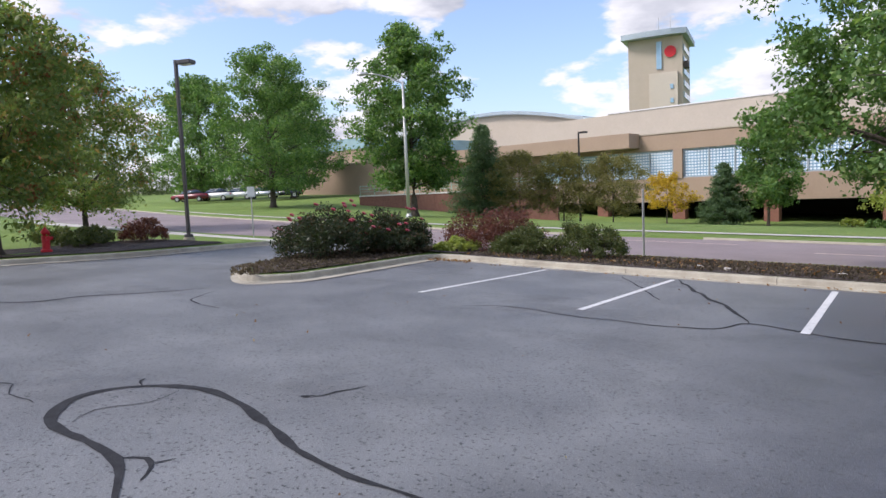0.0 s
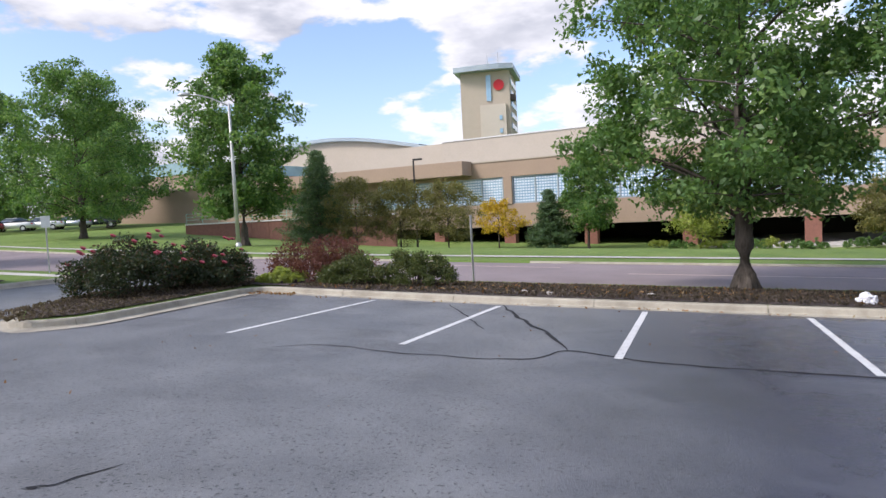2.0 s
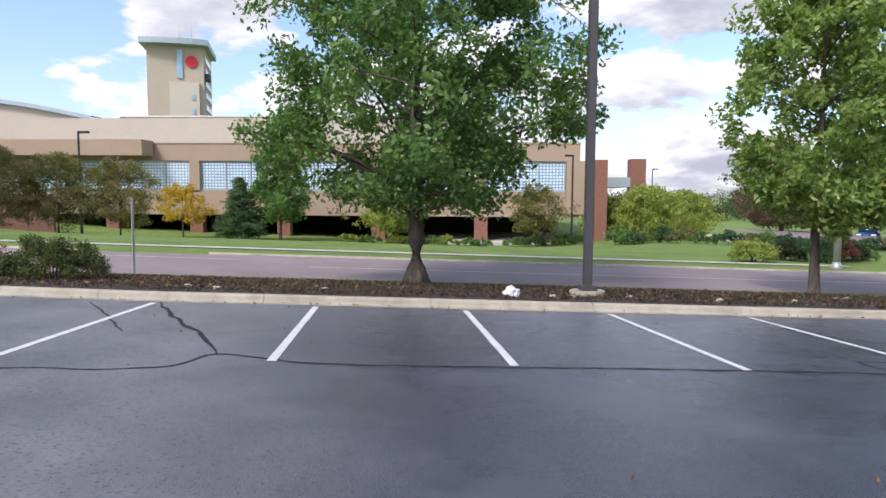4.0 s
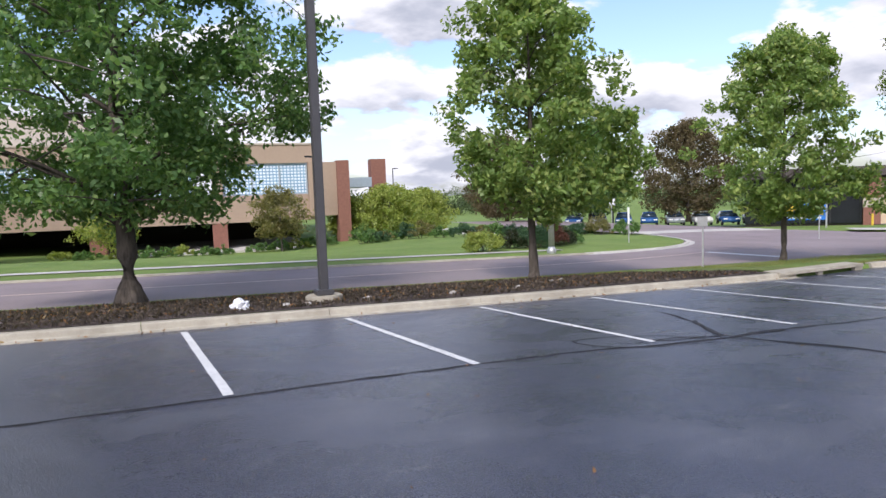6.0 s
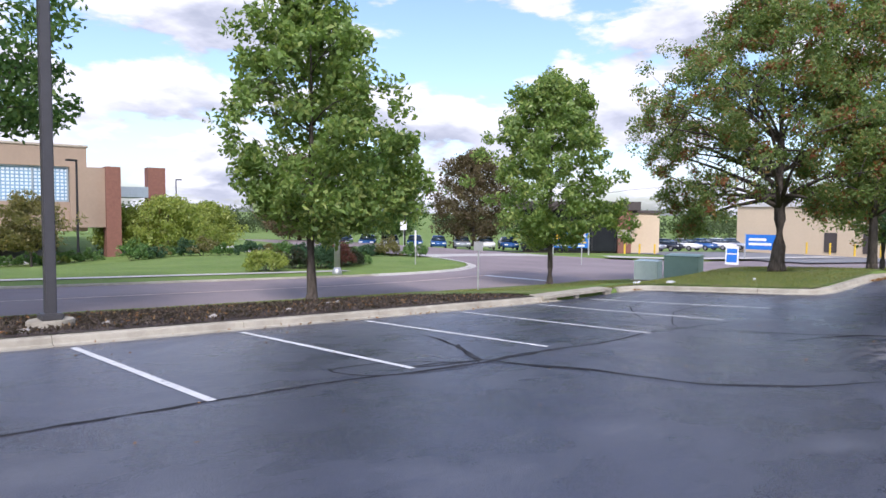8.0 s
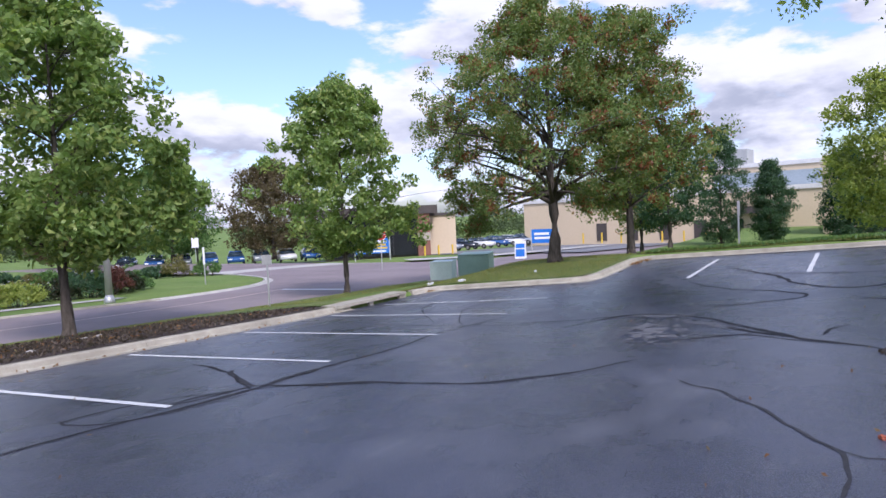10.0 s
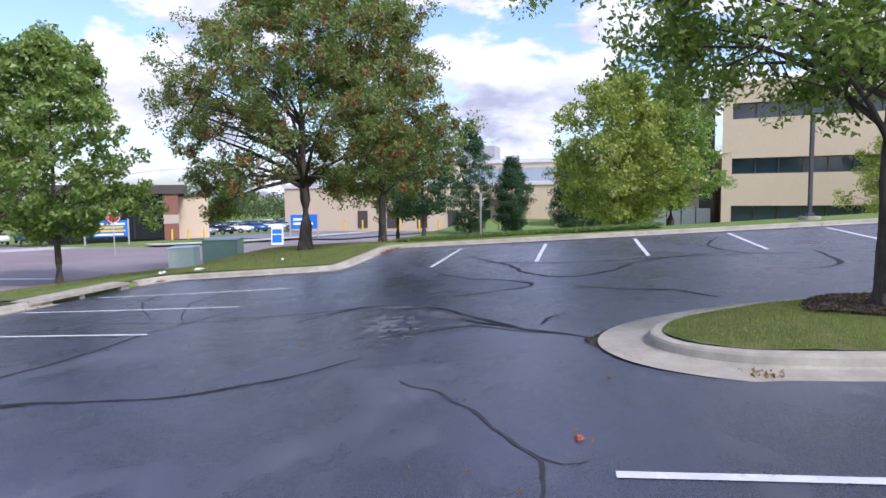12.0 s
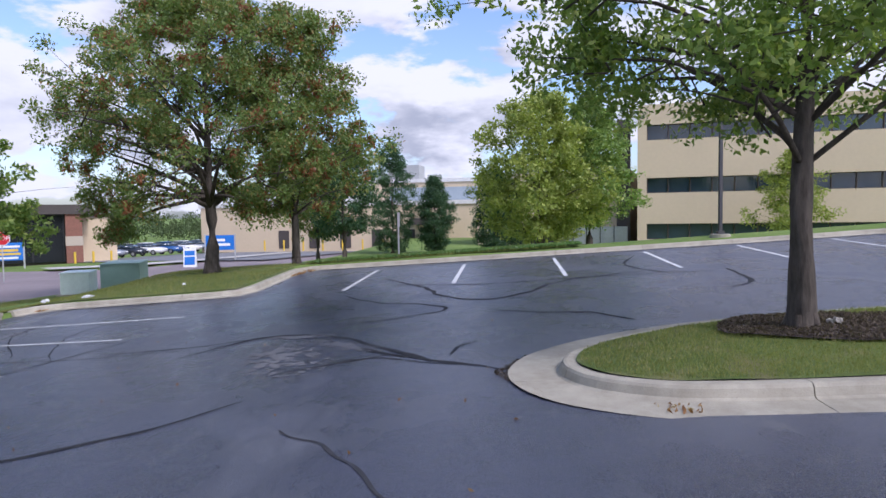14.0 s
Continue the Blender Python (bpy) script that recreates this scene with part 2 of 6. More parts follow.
M_LOT = lot_mat()
M_STREET = asphalt_mat("street_asphalt", (0.195, 0.155, 0.152), (0.245, 0.198, 0.195), 0.72, 0.85)
M_CRACK = plain("crack_sealant", (0.024, 0.024, 0.026), 0.75, spread=0.75, scale=11, spec=0.22)
M_OLDCRACK = plain("old_crack", (0.038, 0.039, 0.044), 0.85, spread=0.75, scale=9, spec=0.25)
M_SCAB = plain("crumbled_asphalt", (0.14, 0.14, 0.145), 0.85, spread=0.35, scale=12, bump=0.3)
M_PAINT = paint_mat()
M_KERB = concrete_mat("kerb_concrete", (0.31, 0.280, 0.220), (0.45, 0.415, 0.335))
M_WALKWAY = concrete_mat("pale_concrete", (0.42, 0.40, 0.36), (0.58, 0.55, 0.50))
M_GRASS = grass_mat("lawn", (0.140, 0.222, 0.050), (0.200, 0.285, 0.070), (0.26, 0.25, 0.11), 0.45)
M_VERGE = grass_mat("verge_grass", (0.115, 0.165, 0.042), (0.175, 0.225, 0.062), (0.32, 0.26, 0.14), 0.65)
M_MULCH = mulch_mat()
M_BARK = bark_mat("bark", (0.036, 0.029, 0.024), (0.140, 0.117, 0.095))
M_GREYBARK = bark_mat("grey_bark", (0.06, 0.05, 0.042), (0.19, 0.165, 0.14))
M_LEAF_A = leaf_mat("leaf_deep", [(0.0, (0.058, 0.118, 0.040)), (0.6, (0.130, 0.240, 0.070)), (1.0, (0.270, 0.365, 0.115))])
M_LEAF_B = leaf_mat("leaf_bright", [(0.0, (0.105, 0.175, 0.050)), (0.6, (0.225, 0.325, 0.088)), (1.0, (0.430, 0.460, 0.150))])
M_LEAF_RUST = leaf_mat("leaf_turning", [(0.0, (0.090, 0.145, 0.048)), (0.6, (0.190, 0.265, 0.075)), (0.86, (0.31, 0.30, 0.10)), (1.0, (0.45, 0.19, 0.09))])
M_LEAF_LAUREL = leaf_mat("leaf_laurel", [(0.0, (0.045, 0.066, 0.024)), (0.6, (0.095, 0.120, 0.042)), (1.0, (0.19, 0.18, 0.062))])
M_LEAF_LOCUST = leaf_mat("leaf_locust", [(0.0, (0.110, 0.180, 0.048)), (0.6, (0.255, 0.360, 0.085)), (1.0, (0.50, 0.52, 0.15))], 0.4)
M_LEAF_BROWN = leaf_mat("leaf_brown", [(0.0, (0.085, 0.070, 0.042)), (0.6, (0.155, 0.115, 0.065)), (1.0, (0.20, 0.18, 0.08))], 0.6)
M_LEAF_FAR = leaf_mat("leaf_far", [(0.0, (0.055, 0.080, 0.040)), (1.0, (0.115, 0.145, 0.065))], 0.7)
M_RUST = leaf_mat("leaf_rust", [(0.0, (0.16, 0.06, 0.03)), (1.0, (0.36, 0.15, 0.07))])
M_LEAF_PINE = leaf_mat("needles", [(0.0, (0.034, 0.080, 0.044)), (0.6, (0.066, 0.130, 0.066)), (1.0, (0.120, 0.190, 0.088))], 0.55)
M_LEAF_SPRUCE = leaf_mat("spruce_needles", [(0.0, (0.055, 0.100, 0.055)), (0.6, (0.105, 0.170, 0.085)), (1.0, (0.17, 0.24, 0.11))], 0.55)
M_LEAF_YELLOW = leaf_mat("leaf_yellow", [(0.0, (0.375, 0.237, 0.025)), (1.0, (0.688, 0.475, 0.050))])
M_LEAF_OLIVE = leaf_mat("leaf_olive", [(0.0, (0.120, 0.125, 0.048)), (0.6, (0.215, 0.200, 0.078)), (1.0, (0.335, 0.265, 0.105))])
M_LEAF_RED = leaf_mat("leaf_red", [(0.0, (0.085, 0.030, 0.032)), (0.6, (0.160, 0.060, 0.052)), (1.0, (0.23, 0.12, 0.07))])
M_LEAF_ROSE = leaf_mat("leaf_rose", [(0.0, (0.022, 0.038, 0.020)), (0.7, (0.048, 0.066, 0.032)), (1.0, (0.125, 0.058, 0.042))])
M_LEAF_LIME = leaf_mat("leaf_lime", [(0.0, (0.185, 0.255, 0.058)), (1.0, (0.415, 0.440, 0.110))])
M_BLOOM = plain("rose_bloom", (0.36, 0.055, 0.075), 0.6, scale=20)
M_POLE = plain("dark_bronze_paint", (0.085, 0.082, 0.085), 0.45, 0.3, scale=4)
M_STEEL = plain("galvanised_steel", (0.50, 0.50, 0.49), 0.45, 0.6, scale=5)
M_BLACK = plain("black_metal", (0.022, 0.022, 0.024), 0.5, scale=5)
M_BEIGE = plain("beige_precast", (0.46, 0.395, 0.315), 0.85, scale=0.6, spread=0.06)
M_TAN = plain("tan_precast", (0.37, 0.275, 0.20), 0.85, scale=0.5, spread=0.07)
M_BRICK = plain("red_brown_brick", (0.235, 0.108, 0.078), 0.88, scale=5, spread=0.22)
M_WALLBRICK = plain("retaining_brick", (0.215, 0.105, 0.080), 0.9, scale=4, spread=0.25)
M_TRIM = plain("pale_coping", (0.66, 0.64, 0.60), 0.6, scale=1)
M_SLAB = plain("pale_precast", (0.55, 0.49, 0.41), 0.85, scale=0.6, spread=0.05)
M_PARK = plain("grey_asphalt", (0.20, 0.20, 0.205), 0.85, scale=0.6, spread=0.15)
# near-black colour that stands in for the shade inside openings
M_SHADE = plain("shade_black", (0.035, 0.032, 0.030), 0.95, scale=1)
M_BLOCKGLASS = plain("window_lattice_white", (0.72, 0.80, 0.86), 0.4, scale=1)
M_BLUEGLASS = glass_mat("pale_blue_glass", (0.30, 0.48, 0.64), 0.12)
M_DARKGLASS = glass_mat("dark_blue_glass", (0.025, 0.045, 0.065), 0.05)
M_SMOKED = plain("smoked_glass", (0.018, 0.020, 0.024), 0.2, spread=0.3, scale=0.8, bump=0, spec=0.25)
M_TEAL = glass_mat("teal_glass", (0.24, 0.42, 0.46), 0.15)
M_ROOFMETAL = plain("grey_blue_roof", (0.36, 0.42, 0.46), 0.5, 0.3, scale=0.5)
M_CREAM = plain("cream_panels", (0.62, 0.50, 0.34), 0.85, scale=0.4, spread=0.05)
M_DARKBROWN = plain("dark_brown_panel", (0.075, 0.062, 0.055), 0.7, scale=1)
M_UTIL = plain("utility_green", (0.31, 0.44, 0.36), 0.55, scale=3)
M_UTILPALE = plain("utility_pale_green", (0.74, 0.84, 0.78), 0.55, scale=3)
M_BAG = plain("white_plastic", (0.72, 0.72, 0.74), 0.45, scale=8)
M_SIGNBLUE = plain("sign_blue", (0.02, 0.16, 0.55), 0.5, scale=3)
M_SIGNRED = plain("sign_red", (0.55, 0.02, 0.03), 0.5, scale=3)
M_WHITE = plain("white_enamel", (0.78, 0.78, 0.77), 0.45, scale=3)
M_YELLOW = plain("yellow_enamel", (0.72, 0.48, 0.05), 0.55, scale=3)
M_TYRE = plain("tyre_rubber", (0.02, 0.02, 0.02), 0.8)


# ---------------------------------------------------------------- building helpers
from mathutils.geometry import delaunay_2d_cdt


def obj(name, bm, mat, smooth=False):
    me = bpy.data.meshes.new(name)
    bm.to_mesh(me)
    bm.free()
    for m in (mat if isinstance(mat, (list, tuple)) else [mat]):
        me.materials.append(m)
    if smooth:
        me.shade_smooth()
    return new(name, me)


def part(name, bm, mat, parent, label="", smooth=False):
    ob = obj(name, bm, mat, smooth)
    ob.parent = parent
    return tagged(ob, label)


def thing(name, m, label, category, group="", kind=""):
    ob = new(name)
    ob.matrix_world = m
    ob.empty_display_size = 0.2
    return tagged(ob, label, category, group, kind)


def share(name, me, parent, m=None):
    """One more object on an existing mesh."""
    ob = new(name, me)
    ob.parent = parent
    if m is not None:
        ob.matrix_local = m
    return ob


def box(bm, x0, x1, y0, y1, z0, z1, bevel=0.0):
    r = bmesh.ops.create_cube(bm, size=1, matrix=Matrix.Translation(((x0 + x1) / 2, (y0 + y1) / 2, (z0 + z1) / 2)) @ Matrix.Diagonal((x1 - x0, y1 - y0, z1 - z0, 1)))
    if bevel:
        es = list({e for v in r["verts"] for e in v.link_edges})
        bmesh.ops.bevel(bm, geom=es, offset=bevel, segments=2, affect="EDGES")
    return bm


def boxed(*a, bevel=0.0):
    return box(bmesh.new(), *a, bevel=bevel)


def tube(bm, pts, radii, sides=8, cap=True):
    """A tapered tube through pts."""
    rings = []
    for i, (p, r) in enumerate(zip(pts, radii)):
        p = Vector(p)
        d = Vector(pts[min(i + 1, len(pts) - 1)]) - Vector(pts[max(i - 1, 0)])
        q = d.to_track_quat("Z", "Y")
        rings.append([bm.verts.new(p + q @ Vector((r * math.cos(2 * math.pi * k / sides), r * math.sin(2 * math.pi * k / sides), 0))) for k in range(sides)])
    for a, b in zip(rings, rings[1:]):
        for k in range(sides):
            bm.faces.new((a[k], a[(k + 1) % sides], b[(k + 1) % sides], b[k]))
    if cap:
        bm.faces.new(rings[-1])
        bm.faces.new(rings[0][::-1])
    return bm


def prism(bm, outline, z0, z1):
    """An upright prism on a plan outline given counter-clockwise."""
    lo = [bm.verts.new((x, y, z0)) for x, y in outline]
    hi = [bm.verts.new((x, y, z1)) for x, y in outline]
    n = len(outline)
    for i in range(n):
        bm.faces.new((lo[i], lo[(i + 1) % n], hi[(i + 1) % n], hi[i]))
    bm.faces.new(hi)
    bm.faces.new(lo[::-1])
    return bm


def smoothstep(a, b, v):
    v = min(1.0, max(0.0, (v - a) / (b - a)))
    return v * v * (3 - 2 * v)


def lerp(a, b, f):
    return a + (b - a) * f


# ---------------------------------------------------------------- the lie of the land
KERB = 0.14


def lot_z(x, y):
    """The car park: one plane falling to the drain, and a second one rising beyond the valley."""
    a, b = -0.0295 * x - 0.036 * y, 0.0276 * x - 0.0608 * y - 0.907
    d, s = a - b, 0.10
    f = 0.5 * (a + b + math.sqrt(d * d + s * s))
    cap = 1.3 + 0.02 * (x - 24)
    return f if f < cap or x < 0 else cap


def street_z(x):
    return -0.0295 * max(-170, min(x, 90)) - 0.30


def near_y(x):
    return 5.7 + 0.0026 * max(0.0, -(x + 25)) ** 2 if x > -70 else 10.96 + 0.22 * (-70 - x)


def far_y(x):
    return 12.2 + 0.0030 * max(0.0, -(x + 10)) ** 2 if x > -60 else 19.7 + 0.26 * (-60 - x)


def land_z(x, y):
    """The planted ground and lawns, at the top of the kerbs."""
    south = lot_z(x, min(y, 6.5)) + KERB * (1 - 0.9 * smoothstep(1.2, 4.6, y) if -16 < x < 17 else 1)
    if x > 24:
        # the bank behind the far kerb falls away to the buildings
        f = smoothstep(24.9, 37, x)
        south = lerp(lot_z(24.4, min(y, 6.5)) + KERB + 0.04, -1.1 + 0.012 * min(0, y + 20) * -1, f)
    if x < -19:
        south = lerp(south, -0.0295 * max(x, -170) + 0.05, smoothstep(-19, -24, x))
    sz = street_z(x) + 0.065
    if y < near_y(x):
        return lerp(south, sz, smoothstep(near_y(x) - 5.6, near_y(x) - 1.8, y)) if x > 16 or x < -19 else lerp(south, sz, smoothstep(near_y(x) - 1.5, near_y(x), y))
    d = max(0.0, y - far_y(x))
    west = smoothstep(-25, -62, x)
    drop_mid = -1.75 * smoothstep(3, 34, d)
    rise = 1.0 * smoothstep(5, 60, d)
    east = smoothstep(4, 22, x)
    drop_east = -0.9 * smoothstep(6, 40, d)
    f = lerp(lerp(drop_mid, rise, west), drop_east, east)
    return sz + f


def cdt_sheet(name, loops, points, zfun, mat, inside=True, smooth=True):
    """A sheet over the plan that the loops bound, triangulated with the points in it."""
    co, edges, lift = [], [], []
    for loop in loops:
        k = len(co)
        co += [Vector(p[:2]) for p in loop]
        edges += [(k + i, k + (i + 1) % len(loop)) for i in range(len(loop))]
    co += [Vector(p) for p in points]
    v, e, f, *_ = delaunay_2d_cdt(co, edges, [], 1 if inside else 0, 1e-5)
    me = bpy.data.meshes.new(name)
    me.from_pydata([(p.x, p.y, zfun(p.x, p.y)) for p in v], [], [tuple(t) for t in f])
    me.materials.append(mat)
    if smooth:
        me.shade_smooth()
    me.validate()
    bm = bmesh.new()
    bm.from_mesh(me)
    bmesh.ops.recalc_face_normals(bm, faces=bm.faces[:])
    if sum(q.normal.z for q in bm.faces) < 0:
        bmesh.ops.reverse_faces(bm, faces=bm.faces[:])
    bm.to_mesh(me)
    bm.free()
    return new(name, me)


def in_loop(p, loop):
    x, y = p[:2]
    odd = False
    for (x0, y0), (x1, y1) in zip(loop, loop[1:] + loop[:1]):
        if (y0 > y) != (y1 > y) and x < (x1 - x0) * (y - y0) / (y1 - y0) + x0:
            odd = not odd
    return odd


def grid(x0, x1, y0, y1, step, loop=None, jitter=0.0, rnd=random.Random(3)):
    pts = []
    for i in range(int((x1 - x0) / step) + 1):
        for j in range(int((y1 - y0) / step) + 1):
            p = (x0 + i * step + rnd.uniform(-jitter, jitter), y0 + j * step + rnd.uniform(-jitter, jitter))
            if loop is None or in_loop(p, loop):
                pts.append(p)
    return pts


def rounded(pts, radius=1.0, steps=5):
    """A closed outline with its corners rounded."""
    res = []
    n = len(pts)
    for i in range(n):
        a, b, c = Vector(pts[i - 1]), Vector(pts[i]), Vector(pts[(i + 1) % n])
        r = min(radius, (a - b).length * 0.45, (c - b).length * 0.45)
        p, q = b + (a - b).normalized() * r, b + (c - b).normalized() * r
        for k in range(steps + 1):
            t = k / steps
            res.append(tuple(p * (1 - t) ** 2 + b * 2 * t * (1 - t) + q * t * t))
    return res


def dense(pts, step, closed=True):
    res = []
    n = len(pts)
    for i in range(n if closed else n - 1):
        a, b = Vector(pts[i]), Vector(pts[(i + 1) % n])
        k = max(1, int((b - a).length / step))
        res += [tuple(a + (b - a) * j / k) for j in range(k)]
    if not closed:
        res.append(tuple(pts[-1]))
    return res


def offset(pts, d, closed=True):
    """The line moved to its left by d."""
    res = []
    n = len(pts)
    for i in range(n):
        a = Vector(pts[i - 1] if closed or i else pts[0])
        c = Vector(pts[(i + 1) % n] if closed or i < n - 1 else pts[-1])
        t = (c - a).normalized()
        res.append((pts[i][0] - t.y * d, pts[i][1] + t.x * d))
    return res


# the car park's edge, counter-clockwise: south, east kerb, end island, north kerb, planted corner, entry, west kerb
LOT = [(-19.4, -34), (23.2, -34), (23.4, -19), (24.0, -9.5), (24.4, -4.7), (18.9, -4.75), (18.6, 0.55), (-6, 0.55), (-12.1, 1.1),
       (-11.55, -2.2), (-11.2, -4.5), (-11.75, -5.35), (-13.1, -4.5), (-14.9, -1.4), (-15.2, 3.5), (-14.0, 5.75), (-23.0, 5.75), (-20.2, 3.5), (-18.9, -3.6), (-19.2, -8)]
LOT_EDGE = dense(rounded(LOT, 0.9), 1.5)
xs = [-170, -140, -110, -90, -70, -60, -50, -40, -32, -25, -18, -10, 0, 10, 18]
STREET_EDGE = dense([(x, near_y(x)) for x in xs] + [(26, 6.1), (36, 6.1), (48, 5.2), (70, 3.5), (140, 0), (140, 10), (80, 13.5), (52, 14.5), (46.5, 17), (45, 24), (45, 60), (33, 60), (31, 24),
                    (28, 17.5), (23.5, 13.6), (17, 12.2)] + [(x, far_y(x)) for x in xs[::-1] if x < 15], 2.5)
ISLE = [(8.45, -13.4), (8.55, -12.55), (9.0, -11.95), (9.65, -11.72), (10.35, -11.9), (11.0, -12.5), (11.6, -13.5), (11.95, -14.8), (12.1, -22), (8.45, -22)]
ISLE_EDGE = dense(rounded(ISLE[::-1], 0.8)[::-1], 0.6)   # the kerb's face

hard = [LOT_EDGE, STREET_EDGE]


def ground_z(x, y):
    for loop in hard:
        if in_loop((x, y), loop):
            return min(land_z(x, y), lot_z(x, y) if loop is LOT_EDGE else street_z(x)) - 0.35
    return land_z(x, y)


def ground_sheet():
    pts = grid(-60, 75, -45, 70, 2.5) + grid(-220, 220, -160, 260, 16)
    pts += [(r * math.cos(a), r * math.sin(a)) for r in (420, 900, 2000, 4000) for a in np.linspace(0, 2 * math.pi, 40)]
    loops = []
    for l in hard:
        loops += [offset(l, -0.10), offset(l, 0.12)]
    g = cdt_sheet("ground", loops, pts, ground_z, M_GRASS, inside=False)
    return tagged(g, "mown green lawn and rolling ground", "ground", kind="structure")


ground_sheet()
lot_holes = grid(-22, 24.4, -34, 6.6, 1.0, LOT_EDGE)
# closer points along the valley that drains the car park
lot_holes += [p for p in ((15.88 + 0.434 * y + 0.4 * d, y) for y in np.arange(-26, 0.4, 0.45) for d in range(-6, 7)) if in_loop(p, LOT_EDGE)]
tagged(cdt_sheet("car_park", [LOT_EDGE], lot_holes, lot_z, M_LOT), "dark sealed asphalt car park, worn grey at one end", "car park", kind="structure")
tagged(cdt_sheet("road", [STREET_EDGE], grid(-165, 138, 0, 58, 4.0, STREET_EDGE), lambda x, y: street_z(x), M_STREET), "faded reddish grey asphalt street", "road", kind="structure")


def strip(rows_xyz):
    """A skin over rows of points."""
    bm = bmesh.new()
    rows = [[bm.verts.new(p) for p in r] for r in rows_xyz]
    for a, b in zip(rows, rows[1:]):
        for i in range(len(a) - 1):
            bm.faces.new((a[i], a[i + 1], b[i + 1], b[i]))
    for k in (0, -1):
        bm.faces.new([r[k] for r in rows])
    bmesh.ops.recalc_face_normals(bm, faces=bm.faces[:])
    return bm


def cast_kerb(root, line, profile, piece, closed=False):
    """Lengths of kerb along a line, each with its own ends and a thin joint between; sideways is to the line's left."""
    sides = [offset(line, d, closed) for d, _ in profile]
    n = len(line)
    step = max(2, round(piece / (Vector(line[1]) - Vector(line[0])).length))
    last = n if closed else n - 1
    for i in range(0, last, step):
        ids = [(i + j) % n for j in range(min(step, last - i) + 1)]
        rows = []
        for (d, h), side in zip(profile, sides):
            r = [Vector((*side[k], lot_z(*line[k]) + h)) for k in ids]
            r[0] = r[0] + (r[1] - r[0]).normalized() * 0.005
            r[-1] = r[-1] + (r[-2] - r[-1]).normalized() * 0.005
            rows.append(r)
        part("kerb_length", strip(rows), M_KERB, root)


KERB_PROFILE = [(0.32, 0.006), (0.05, 0.012), (0.02, 0.03), (0.0, KERB - 0.035), (-0.02, KERB - 0.008), (-0.055, KERB), (-0.17, KERB - 0.004), (-0.19, KERB - 0.02), (-0.19, -0.2)]


def kerb_run(line, label, piece=3.05):
    """A run of cast kerb with its gutter, in lengths that meet at thin joints."""
    root = thing("kerb", Matrix.Identity(4), label, "kerb", kind="structure")
    cast_kerb(root, dense(line, 0.35, False), KERB_PROFILE, piece)
    return root


def lot_between(a, b):
    """The stretch of the car park's edge between the points nearest to a and b."""
    i = min(range(len(LOT_EDGE)), key=lambda k: (Vector(LOT_EDGE[k]) - Vector(a)).length)
    j = min(range(len(LOT_EDGE)), key=lambda k: (Vector(LOT_EDGE[k]) - Vector(b)).length)
    return LOT_EDGE[i:j + 1] if i < j else LOT_EDGE[i:] + LOT_EDGE[:j + 1]


kerb_run(lot_between((23.3, -30), (17.2, 0.55)), "pale concrete kerb and gutter round the car park's end")
kerb_run(lot_between((14.0, 0.55), (-14.2, 5.6)), "pale concrete kerb and gutter before the planted strip")
kerb_run(lot_between((-22.6, 5.7), (-19.4, -30)), "pale concrete kerb beside the entry drive")


# ---------------------------------------------------------------- planted strips laid over the ground
def bed(name, outline, mat, label, lift=0.02, step=0.8, bumpy=0.02, category="flower bed"):
    edge = dense(outline, step)
    zf = lambda x, y: land_z(x, y) + lift + bumpy * noise.noise((x * 1.7, y * 1.7, 0.3))
    xs_, ys_ = [p[0] for p in edge], [p[1] for p in edge]
    s = cdt_sheet(name, [edge], grid(min(xs_), max(xs_), min(ys_), max(ys_), step, edge, 0.2), zf, mat)
    return tagged(s, label, category, kind="structure")


bed("planting_bed", [(-11.2, 1.10), (-6, 0.67), (13.9, 0.67), (14.2, 2.0), (12.6, 4.3), (8, 4.95), (4, 5.1), (-11.2, 5.1)], M_MULCH, "dark wood mulch bed along the kerb", 0.012, bumpy=0.012)
bed("verge", [(-14.3, 5.1), (-11.2, 5.1), (4, 5.1), (8, 4.95), (12.6, 4.3), (14.2, 2.0), (14.25, 1.05), (17.2, 0.98), (18.78, 0.75), (19.05, -4.5), (24.6, -4.5), (30, -4.5), (31, 5.7), (18, 5.6), (-12.6, 5.6)], M_VERGE, "dry patchy grass verge", 0.022, 1.0, category="verge")
bed("planting_bed", [(-12.3, 1.2), (-11.75, -2.2), (-11.45, -4.4), (-11.8, -5.05), (-12.9, -4.3), (-14.65, -1.4), (-14.95, 3.5), (-14.3, 5.1), (-11.2, 5.1), (-11.2, 1.2)], M_MULCH, "mulch bed on the island by the entry", 0.03)


def isle_z(x, y):
    return lot_z(x, y) + KERB


ISLE_IN = offset(ISLE_EDGE, -0.16)


def isle_top(x, y):
    """The island lawn, crowned a little in the middle."""
    return isle_z(x, y) + 0.01 + 0.10 * min(1.0, 0.6 * min(math.hypot(x - p[0], y - p[1]) for p in ISLE_IN)) + 0.012 * noise.noise((x * 2, y * 2, 0))


